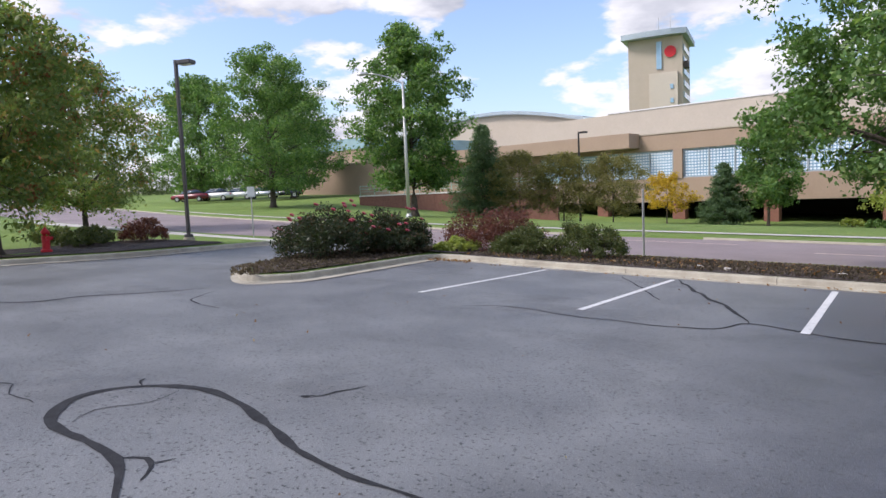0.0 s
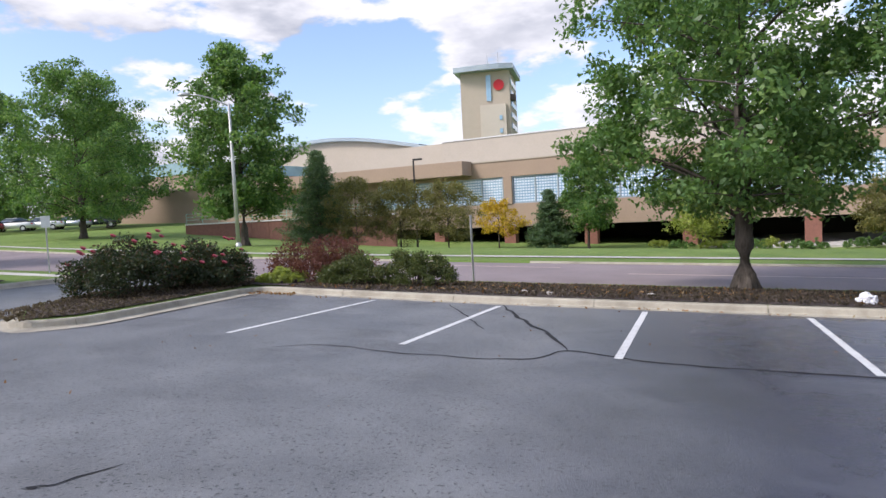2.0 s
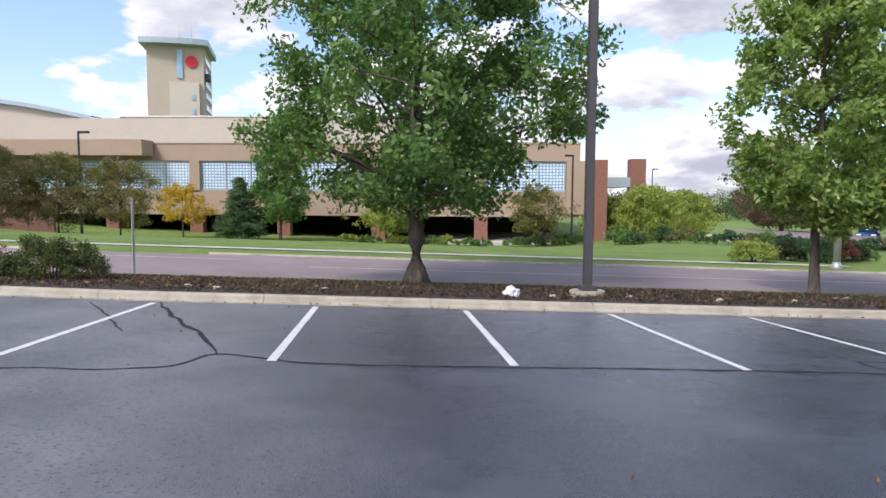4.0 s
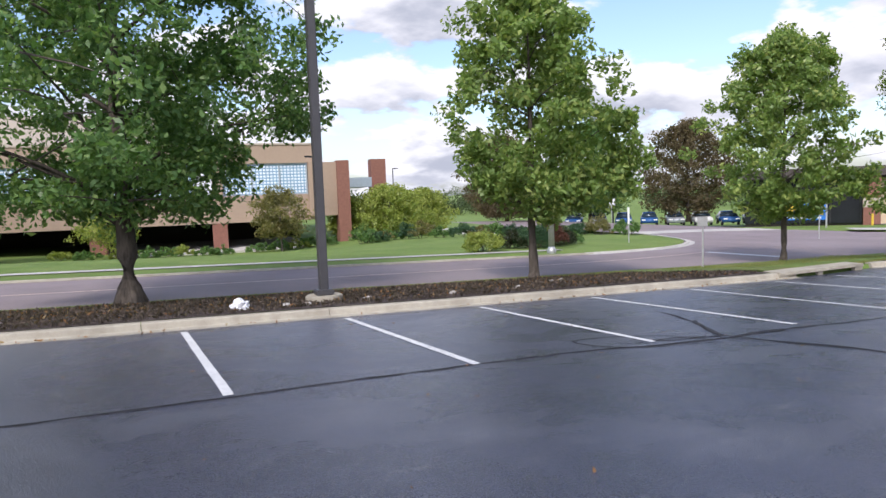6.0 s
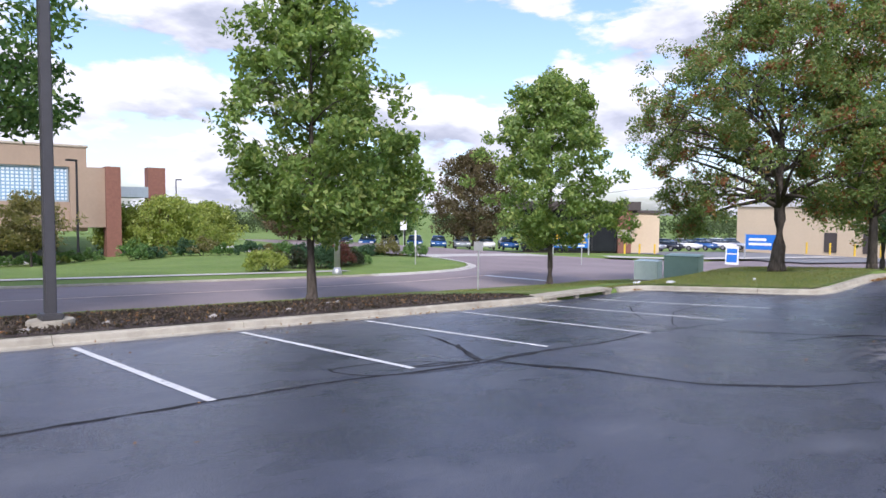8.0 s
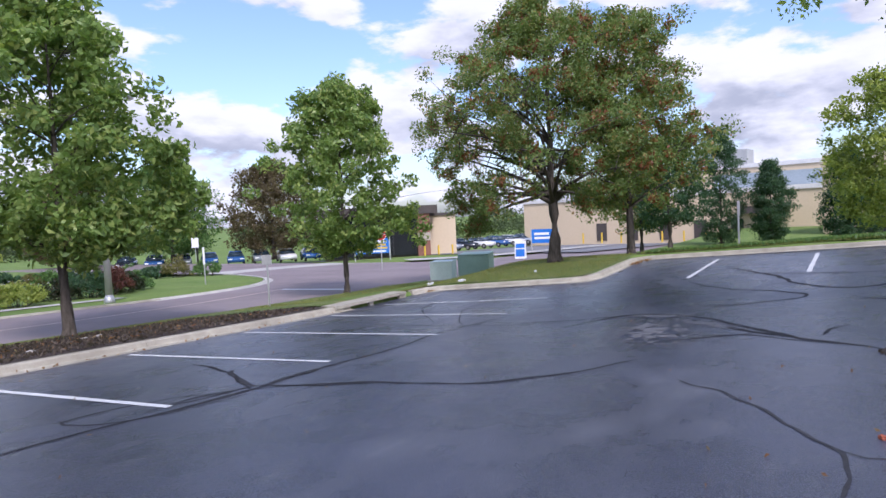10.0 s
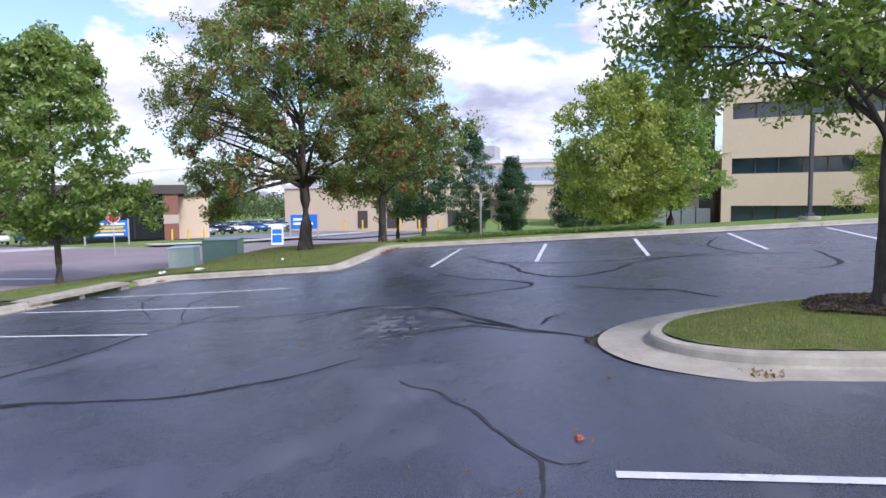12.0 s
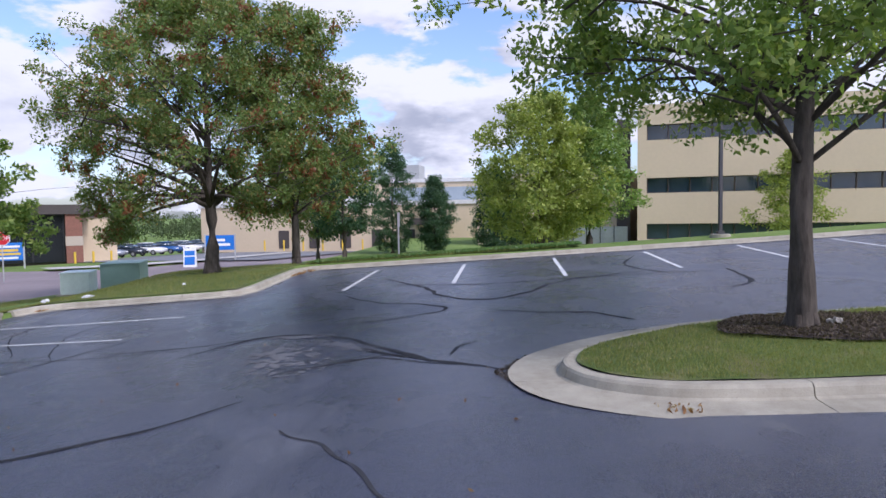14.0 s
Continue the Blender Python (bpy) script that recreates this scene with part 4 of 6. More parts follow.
def tower():
    m = Matrix.Translation((-54.5, 149, 0)) @ pose(0, 0, 0, 0, 0, 10)
    t = thing("hotel_tower", m, "tall beige hotel tower with a red round emblem", "building")
    part("shaft", boxed(-7.0, 5.6, 0, 16, 0, 37.0), M_BEIGE, t)
    part("front_slab", boxed(-2.0, 4.6, -0.9, 0, 0, 28.5), M_SLAB, t, "paler projecting wall slab")
    bm = bmesh.new()
    prism(bm, [(-8.4, -1.8), (-4, -2.5), (0, -2.7), (3.5, -2.5), (6.8, -1.6), (6.8, 17), (-8.4, 17)], 37.0, 38.3)
    part("flared_roof", bm, M_ROOFMETAL, t)
    part("glass_slot", boxed(-0.3, 0.9, -0.35, 0.0, 29.5, 36), M_BLUEGLASS, t)
    bm = bmesh.new()
    bmesh.ops.create_cone(bm, cap_ends=True, segments=24, radius1=1.35, radius2=1.35, depth=0.3, matrix=Matrix.Translation((2.9, -0.2, 33.4)) @ pose(0, 0, 0, 90))
    part("emblem", bm, M_SIGNRED, t, "plain red round emblem")
    for k in range(6):
        part("small_window", boxed(2.9, 3.6, -1.1, -0.85, 8 + 3.3 * k, 9.1 + 3.3 * k), M_BLUEGLASS, t)
    for k in range(12):
        part("side_window", boxed(5.55, 5.8, 2, 13.5, 3 + 2.8 * k, 4.3 + 2.8 * k), M_BLUEGLASS, t)
    part("side_box", boxed(5.6, 6.8, 1, 4, 29.5, 31), M_DARKBROWN, t)
    for x in (-0.6, 2.2):
        part("antenna", tube(bmesh.new(), [(x, 6, 38), (x, 6, 43)], [0.12, 0.05], 6), M_STEEL, t)


tower()


# ---------------------------------------------------------------- office building beyond the far kerb
def office():
    m = Matrix.Translation((56.5, -22.9, -0.7)) @ pose(0, 0, 0, 0, 0, -106)
    o = thing("office_building", m, "cream panelled office block with dark ribbon windows", "building")
    # local x runs along the front, y goes back into the block
    part("body", boxed(0.02, 40, 0.6, 22, -1, 10.6), M_CREAM, o)
    for z0, z1 in ((-1, 0.3), (1.55, 4.0), (5.2, 8.2), (9.4, 11.0)):
        part("panel_band", boxed(0, 40, 0, 0.6, z0, z1), M_CREAM, o)
    for z0, z1 in ((0.3, 1.55), (4.0, 5.2), (8.2, 9.4)):
        part("corner_panel", boxed(0, 0.7, 0, 0.6, z0, z1), M_CREAM, o)
        for k in range(24):
            x0 = 0.7 + k * 1.62
            w = new("window")
            w.parent = o
            part("pane", boxed(x0 + 0.05, x0 + 1.57, 0.32, 0.36, z0, z1), M_DARKGLASS, w)
            bm = bmesh.new()
            box(bm, x0, x0 + 0.06, 0.2, 0.36, z0, z1)
            box(bm, x0 + 0.06, x0 + 1.62, 0.24, 0.36, z1 - 0.06, z1)
            box(bm, x0 + 0.06, x0 + 1.62, 0.24, 0.36, z0, z0 + 0.06)
            part("frame", bm, M_DARKBROWN, w)


office()


# ---------------------------------------------------------------- cracks and sealant on the car park
def wavy(pts, seed, amp=0.05, step=0.12):
    """A wandering line through the points."""
    line = [Vector(p) for p in pts]
    res = []
    for i in range(len(line) - 1):
        p0, p1, p2, p3 = line[max(i - 1, 0)], line[i], line[i + 1], line[min(i + 2, len(line) - 1)]
        k = max(2, int((p2 - p1).length / step))
        for j in range(k):
            t = j / k
            q = 0.5 * (2 * p1 + (p2 - p0) * t + (2 * p0 - 5 * p1 + 4 * p2 - p3) * t * t + (3 * p1 - p0 - 3 * p2 + p3) * t ** 3)
            res.append((q.x + amp * noise.noise((q.x * 2.1, q.y * 2.1, seed)), q.y + amp * noise.noise((q.x * 2.3, q.y * 2.3, seed + 9))))
    res.append(tuple(line[-1]))
    return res


def seam(pts, width, mat, label, seed, amp=0.06, lift=0.005, name="crack"):
    """A band of sealant or a crack that follows a wandering line, swelling and thinning."""
    line = wavy(pts, seed, amp)
    bm = bmesh.new()
    n = len(line)
    w = [0.60 * width * (0.35 + 0.65 * min(1, 4 * i / n, 4 * (n - 1 - i) / n)) * (1 + 0.55 * noise.noise((i * 0.33, seed, 0.4)) + 0.5 * noise.noise((i * 1.7, seed, 2.4))) / 2 for i in range(n)]
    a, b = offset(line, 1.0, False), offset(line, -1.0, False)
    prev = None
    for i, (x, y) in enumerate(line):
        row = []
        for s in (a, b):
            px, py = x + (s[i][0] - x) * w[i], y + (s[i][1] - y) * w[i]
            row.append(bm.verts.new((px, py, lot_z(px, py) + lift)))
        if prev:
            bm.faces.new((prev[0], prev[1], row[1], row[0]))
        prev = row
    bmesh.ops.recalc_face_normals(bm, faces=bm.faces[:])
    return tagged(obj(name, bm, mat), label, "crack", "cracks in the asphalt")


SEAL = "dark sealed crack in the car park asphalt"
OPEN = "thin open crack in the worn asphalt"
seam([(-4.5, -11.55), (-4.76, -11.39), (-5.26, -11.13), (-5.71, -11.1), (-6.29, -11.05), (-6.73, -10.75), (-6.76, -10.38), (-6.51, -10.08), (-6.02, -9.92), (-5.28, -10.09), (-4.65, -10.31), (-4.08, -10.45), (-3.3, -10.43)], 0.135, M_CRACK, "broad looping band of dark crack sealant", 1, 0.03)
seam([(-5.26, -11.13), (-5.1, -11.0), (-4.95, -11.05), (-4.85, -11.2)], 0.05, M_CRACK, OPEN, 3, 0.10)
seam([(-5.05, -11.02), (-4.98, -10.9)], 0.03, M_CRACK, OPEN, 33, 0.06)
seam([(-6.6, -10.2), (-6.75, -10.15), (-6.86, -10.05)], 0.04, M_CRACK, OPEN, 4, 0.08)
seam([(-6.35, -10.1), (-6.2, -10.35), (-6.3, -10.7), (-6.2, -10.95)], 0.02, M_CRACK, OPEN, 41, 0.12)
seam([(-5.4, -9.6), (-5.3, -9.52), (-5.2, -9.46), (-5.12, -9.05)], 0.035, M_CRACK, OPEN, 5, 0.10)
seam([(-5.36, -9.58), (-5.28, -9.56)], 0.10, M_CRACK, "small dark pothole in the asphalt", 42, 0.02)
seam([(-6.9, -11.0), (-7.6, -10.9), (-8.4, -10.95)], 0.03, M_OLDCRACK, OPEN, 43, 0.12)
seam([(-16.5, -10.8), (-12.75, -9.09), (-12.41, -8.07), (-11.98, -7.15), (-11.64, -6.2)], 0.10, M_OLDCRACK, SEAL, 6)
seam([(-11.2, -6.4), (-10.6, -7.2), (-9.6, -7.4)], 0.05, M_OLDCRACK, OPEN, 7)
seam([(-6.88, -5.08), (-6.3, -4.72), (-5.03, -4.88), (-3.53, -4.76), (-3.1, -4.06), (-2.02, -4.41), (-0.57, -4.45), (1.38, -4.37), (2.91, -4.35), (4.36, -4.38), (6.12, -4.6), (8.04, -4.58), (9.4, -4.66), (10.84, -4.51), (13.29, -4.85)], 0.085, M_CRACK, "long dark sealed seam along the parking bays", 8, 0.05)
seam([(-3.1, -4.06), (-3.4, -3.4), (-3.86, -2.52), (-4.31, -1.76), (-5.33, 0.28)], 0.11, M_CRACK, SEAL, 9, 0.1)
seam([(-6.42, 0.05), (-5.7, -1.1), (-4.72, -2.71)], 0.06, M_OLDCRACK, OPEN, 10)
seam([(6.3, -4.6), (6.58, -4.8), (7.01, -5.62), (7.34, -7.1), (7.87, -7.74), (8.34, -8.15), (9.0, -8.5)], 0.11, M_CRACK, SEAL, 11)
seam([(6.4, -4.55), (6.58, -4.26), (7.12, -3.36), (7.51, -2.13)], 0.09, M_CRACK, SEAL, 12)
seam([(6.2, -4.5), (5.75, -4.0), (4.8, -3.7), (4.54, -3.9), (4.96, -4.5), (6.12, -4.75)], 0.06, M_OLDCRACK, SEAL, 13)
seam([(5.2, -4.3), (5.8, -4.25), (6.5, -4.5)], 0.06, M_CRACK, SEAL, 44)
seam([(5.3, -4.55), (5.9, -4.62), (6.5, -4.62), (7.2, -4.5), (8.2, -4.62)], 0.10, M_OLDCRACK, SEAL, 45)
seam([(5.45, -4.3), (6.0, -4.42), (6.55, -4.48), (6.7, -5.0), (7.0, -5.9)], 0.07, M_CRACK, SEAL, 46)
seam([(6.55, -4.45), (6.9, -3.7), (7.25, -3.3)], 0.12, M_OLDCRACK, SEAL, 47)
seam([(12.44, -8.53), (11.55, -9.3), (11.16, -9.81), (10.68, -10.35), (10.29, -10.94)], 0.17, M_CRACK, SEAL, 50, 0.08)
seam([(12.15, -5.05), (12.4, -6.31), (12.98, -7.4), (12.91, -8.43)], 0.08, M_OLDCRACK, SEAL, 51)
seam([(10.9, -8.9), (11.0, -9.6), (10.6, -10.2), (10.35, -10.9)], 0.06, M_OLDCRACK, OPEN, 52)


def worn_patch(cx, cy, rx, ry, turn, n, seed, label):
    """Broken asphalt: pale scabs between a net of fine cracks."""
    r = random.Random(seed)
    bm = bmesh.new()
    for k in range(n):
        a, d = r.uniform(0, 2 * math.pi), math.sqrt(r.random())
        u, v = rx * d * math.cos(a), ry * d * math.sin(a)
        x, y = cx + u * math.cos(turn) - v * math.sin(turn), cy + u * math.sin(turn) + v * math.cos(turn)
        m, size = r.randint(5, 7), r.uniform(0.03, 0.11) * (1.25 - d)
        ring = []
        for j in range(m):
            b = 2 * math.pi * j / m + r.uniform(-0.3, 0.3)
            px, py = x + size * r.uniform(0.6, 1.2) * math.cos(b), y + size * r.uniform(0.6, 1.2) * math.sin(b)
            ring.append(bm.verts.new((px, py, lot_z(px, py) + 0.0045 + 0.0004 * (k % 5))))
        bm.faces.new(ring)
    return tagged(obj("worn_patch", bm, M_SCAB), label, "worn asphalt", kind="stuff")


worn_patch(11.3, -8.2, 1.5, 0.75, 0.35, 340, 5, "pale crumbling asphalt round a broken spot")
worn_patch(12.9, -8.0, 0.16, 0.75, 0.0, 90, 6, "pale scraped streak on the asphalt")
worn_patch(12.0, -8.9, 0.25, 0.9, -0.7, 120, 7, "pale crumbled edge along the sealed crack")
for k in range(11):
    a = 0.57 * k
    p = Vector((11.2 + 0.5 * math.cos(a * 2.3), -8.2 + 0.4 * math.sin(a * 3.1)))
    q = p + Vector((0.35 * math.cos(a), 0.35 * math.sin(a)))
    seam([tuple(p), tuple(p.lerp(q, 0.5) + Vector((0.05 * math.sin(k), 0.05))), tuple(q)], 0.03, M_CRACK, OPEN, 60 + k, 0.08)
seam([(8.0, -9.2), (7.84, -9.37), (7.46, -9.81), (6.76, -10.22), (6.17, -10.54), (5.88, -10.67), (5.46, -10.66), (4.9, -10.62)], 0.06, M_OLDCRACK, "old sealed crack with broken edges", 14, 0.08)
seam([(6.05, -10.55), (5.9, -10.75), (6.0, -10.95)], 0.03, M_CRACK, OPEN, 15, 0.1)
seam([(11.6, -6.6), (13.01, -7.3), (12.79, -8.52), (11.03, -10.02), (10.1, -11.1)], 0.162, M_CRACK, SEAL, 16)
seam([(10.33, -8.48), (10.69, -8.95), (11.27, -9.67)], 0.081, M_CRACK, OPEN, 17)
seam([(11.9, -2.53), (11.74, -4.49), (12.24, -6.69)], 0.045, M_OLDCRACK, SEAL, 18)
seam([(11.74, -4.5), (13.62, -3.42), (14.78, -3.1), (15.54, -3.22)], 0.045, M_OLDCRACK, SEAL, 19)
seam([(12.2, -3.6), (14.6, -1.8), (16.4, -1.5)], 0.045, M_OLDCRACK, SEAL, 20)
seam([(20.39, -8.12), (18.04, -9.44), (16.62, -9.94), (15.66, -10.82), (16.23, -11.77), (17.59, -12.62), (18.4, -14.6)], 0.176, M_CRACK, SEAL, 21)
seam([(17.6, -7.6), (16.21, -8.59), (15.55, -9.65), (14.68, -10.16), (13.88, -8.73)], 0.121, M_CRACK, SEAL, 22)
seam([(14.4, -11.0), (13.92, -11.81), (13.5, -12.71), (12.73, -13.2)], 0.121, M_CRACK, SEAL, 23)
seam([(17.92, -16.35), (16.97, -16.29), (15.8, -16.1), (15.26, -15.53)], 0.162, M_CRACK, SEAL, 24)
seam([(21.91, -15.16), (19.9, -14.5), (18.05, -14.94), (17.6, -16.0)], 0.121, M_CRACK, SEAL, 25)
seam([(18.92, -8.63), (18.02, -10.82), (17.98, -13.43), (17.79, -15.0)], 0.108, M_CRACK, SEAL, 26)
seam([(11.05, -10.5), (11.5, -10.55), (11.88, -10.81)], 0.068, M_CRACK, OPEN, 27)


# ---------------------------------------------------------------- poles, lamps and signs
def at_ground(x, y, z=None, rz=0.0):
    return Matrix.Translation((x, y, land_z(x, y) if z is None else z)) @ pose(0, 0, 0, 0, 0, rz)


def lot_pole(x, y, height, label, arm=0.9, rz=0.0, half=0.075, z=None, base=0.32):
    """A square steel pole on a round concrete foot, with a shoebox lantern."""
    p = thing("car_park_lamp", at_ground(x, y, z, rz), label, "lamp post", "car park lamps")
    bm = bmesh.new()
    bmesh.ops.create_cone(bm, cap_ends=True, segments=28, radius1=base + 0.01, radius2=base, depth=0.5, matrix=Matrix.Translation((0, 0, -0.12)))
    bmesh.ops.bevel(bm, geom=[e for e in bm.edges if e.calc_length() < 0.2 and all(v.co.z > 0.1 for v in e.verts)], offset=0.02, segments=2, affect="EDGES")
    part("footing", bm, M_KERB, p, "round concrete footing")
    part("base_cover", boxed(-half * 2, half * 2, -half * 2, half * 2, 0.13, 0.24, bevel=0.02), M_POLE, p)
    bm = bmesh.new()
    for (a, b) in ((0.2, height),):
        r = half
        prism(bm, [(-r, -r), (r, -r), (r, r), (-r, r)], a, b)
    bmesh.ops.bevel(bm, geom=[e for e in bm.edges if abs(e.verts[0].co.z - e.verts[1].co.z) > 1], offset=0.018, segments=2, affect="EDGES")
    part("pole", bm, M_POLE, p)
    bm = bmesh.new()
    box(bm, half, arm, -0.035, 0.035, height - 0.16, height - 0.08)
    part("arm", bm, M_POLE, p)
    part("lantern", boxed(arm - 0.35, arm + 0.25, -0.2, 0.2, height - 0.2, height - 0.04, bevel=0.03), M_POLE, p)
    part("lens", boxed(arm - 0.28, arm + 0.18, -0.14, 0.14, height - 0.215, height - 0.2), M_WHITE, p)
    return p


lot_pole(2.75, 1.85, 9.5, "square bronze-painted lamp post on a round concrete footing", base=0.36, half=0.085)
lot_pole(-24.0, 1.3, 6.75, "tall dark lamp post with one shoebox lantern", rz=20, half=0.062, arm=0.5, base=0.2)
lot_pole(24.3, -18.4, 8.5, "grey lamp post on a concrete footing behind the kerb", half=0.058, z=1.0)


def street_light(x, y, height, rz, label, z=None, arm=2.3):
    """A tapered steel column with a curved arm and a cobra-head lantern."""
    p = thing("street_lamp", at_ground(x, y, z, rz), label, "street lamp", "street lamps")
    part("base_flange", tube(bmesh.new(), [(0, 0, -0.1), (0, 0, 0.12), (0, 0, 0.3)], [0.22, 0.2, 0.13], 14), M_STEEL, p, smooth=True)
    part("column", tube(bmesh.new(), [(0, 0, 0.1), (0, 0, height * 0.5), (0, 0, height)], [0.13, 0.11, 0.075], 12), M_STEEL, p, smooth=True)
    pts = [(arm * t, 0, height - 0.15 + 0.75 * math.sin(t * math.pi / 2)) for t in (0, 0.25, 0.5, 0.75, 1)]
    part("arm", tube(bmesh.new(), pts, [0.05, 0.045, 0.04, 0.036, 0.034], 8), M_STEEL, p, smooth=True)
    bm = bmesh.new()
    tube(bm, [(arm - 0.05, 0, height + 0.6), (arm + 0.15, 0, height + 0.6), (arm + 0.45, 0, height + 0.59), (arm + 0.68, 0, height + 0.56)], [0.05, 0.11, 0.13, 0.05], 10)
    part("lantern", bm, M_STEEL, p, smooth=True)
    return p


street_light(-29.3, 21.0, 9.0, 215, "pale steel street lamp with a curved arm", 0.5)
street_light(15.6, 12.85, 7.6, 30, "pale steel street lamp beside the street corner")


def thin_lamp(x, y, height, label, rz=0.0, z=None):
    p = thing("area_lamp", at_ground(x, y, z, rz), label, "lamp post", "black area lamps")
    part("pole", tube(bmesh.new(), [(0, 0, -0.1), (0, 0, height)], [0.09, 0.07], 10), M_BLACK, p)
    part("lantern", boxed(0.0, 0.75, -0.16, 0.16, height - 0.08, height + 0.06, bevel=0.02), M_BLACK, p)
    return p


thin_lamp(-24.5, 37.5, 7.2, "thin black lamp post before the hall", 0, -0.7)
thin_lamp(12.9, 43.0, 7.4, "thin black lamp post beside the hall's end", 200, -1.9)
thin_lamp(47, 47, 9.0, "tall black lamp post beside the parked cars", 180, -1.9)
thin_lamp(33, 78, 8.0, "thin black lamp post far behind the shrubs", 0, -2.0)


def post_sign(name, x, y, height, w, h, mat, label, rz=0.0, z=None, category="sign", post=None):
    p = thing(name, at_ground(x, y, z, rz), label, category)
    part("post", boxed(-0.025, 0.025, -0.02, 0.02, -0.2, height), post or M_STEEL, p)
    part("plate", boxed(-w / 2, w / 2, -0.035, -0.022, height - h, height, bevel=0.005), mat, p)
    return p


post_sign("sign_post", -7.8, 5.3, 1.95, 0.05, 0.34, M_STEEL, "grey sign post with its plate seen edge-on", 45)
post_sign("sign_post", -25.2, 5.2, 2.2, 0.32, 0.45, M_WHITE, "small white sign on a grey post by the entry", 60)
post_sign("sign_post", 15.3, 4.2, 1.6, 0.3, 0.3, M_STEEL, "small grey sign on a thin post in the strip", -60)
post_sign("sign_post", 24.9, -7.9, 1.55, 0.09, 0.5, M_STEEL, "thin grey sign post behind the kerb", 80)
post_sign("sign_post", 23.4, 17.0, 1.9, 0.1, 0.9, M_WHITE, "white marker post on the street corner", -50, category="post")
post_sign("sign_post", 45.6, 45.5, 3.4, 0.7, 1.0, M_WHITE, "white sign on the lamp beside parked cars", -50)


def stop_sign(x, y, rz):
    p = thing("stop_sign", at_ground(x, y, street_z(x) + 0.1, rz), "red octagonal stop sign with white letters on a post", "sign")
    part("post", boxed(-0.03, 0.03, -0.02, 0.02, -0.3, 2.5), M_STEEL, p)
    for r, m, y0, nm in ((0.40, M_WHITE, -0.03, "rim"), (0.36, M_SIGNRED, -0.042, "plate")):
        bm = bmesh.new()
        bmesh.ops.create_cone(bm, cap_ends=True, segments=8, radius1=r, radius2=r, depth=0.012, matrix=Matrix.Translation((0, y0, 2.2)) @ pose(0, 0, 0, 90) @ pose(0, 0, 0, 0, 0, 22.5))
        part(nm, bm, m, p)
    cu = bpy.data.curves.new("lettering", "FONT")
    cu.body, cu.size, cu.align_x, cu.align_y, cu.extrude = "STOP", 0.27, "CENTER", "CENTER", 0.002
    cu.materials.append(M_WHITE)
    ob = new("lettering", cu)
    ob.parent = p
    ob.matrix_local = Matrix.Translation((0, -0.052, 2.2)) @ pose(0, 0, 0, 90)
    return p


stop_sign(35.4, 14.6, -62)


def board_sign(name, x, y, w, h, low, label, rz, z, panels):
    """A board on two posts, with plain bars where its writing cannot be read."""
    p = thing(name, Matrix.Translation((x, y, z)) @ pose(0, 0, 0, 0, 0, rz), label, "sign")
    for sx in (-w / 2 - 0.06, w / 2 + 0.06):
        part("post", boxed(sx - 0.06, sx + 0.06, -0.05, 0.05, -0.3, low + h + 0.1), M_STEEL, p)
    part("board", boxed(-w / 2, w / 2, -0.05, 0.05, low, low + h), M_SIGNBLUE, p)
    for (x0, x1, z0, z1, m) in panels:
        part("bar", boxed(w * (x0 - 0.5), w * (x1 - 0.5), -0.062, -0.05, low + h * z0, low + h * z1), m, p)
    return p


board_sign("bank_sign", 49.6, 26.0, 3.1, 1.35, 0.75, "blue and yellow sign board by the brick building", -52, -1.9,
           [(0.06, 0.30, 0.55, 0.92, M_YELLOW), (0.34, 0.94, 0.72, 0.84, M_WHITE), (0.34, 0.90, 0.50, 0.64, M_YELLOW), (0.05, 0.95, 0.30, 0.42, M_YELLOW), (0.1, 0.9, 0.08, 0.2, M_WHITE)])
board_sign("blue_sign", 61.0, 13.6, 2.5, 1.35, 1.0, "blue board with two lines of white lettering", -78, -2.1,
           [(0.1, 0.68, 0.58, 0.76, M_WHITE), (0.1, 0.85, 0.28, 0.45, M_WHITE)])


def sandwich_board(x, y, z, rz):
    p = thing("sandwich_board", Matrix.Translation((x, y, z)) @ pose(0, 0, 0, 0, 0, rz), "blue and white folding sign standing on the drive", "sign")
    for s in (-1, 1):
        bm = boxed(-0.45, 0.45, -0.03, 0.03, 0, 1.5, bevel=0.01)
        bmesh.ops.transform(bm, matrix=Matrix.Translation((0, s * 0.28, 0)) @ pose(0, 0, 0, s * 10), verts=bm.verts)
        part("leaf", bm, M_WHITE, p)
    for z0, z1, w in ((0.25, 0.85, 0.36), (0.95, 1.3, 0.36)):
        bm = boxed(-w, w, -0.045, -0.03, z0, z1)
        bmesh.ops.transform(bm, matrix=Matrix.Translation((0, -0.28, 0)) @ pose(0, 0, 0, -10), verts=bm.verts)
        part("bar", bm, M_SIGNBLUE, p)


sandwich_board(50.0, 11.3, -1.85, -75)


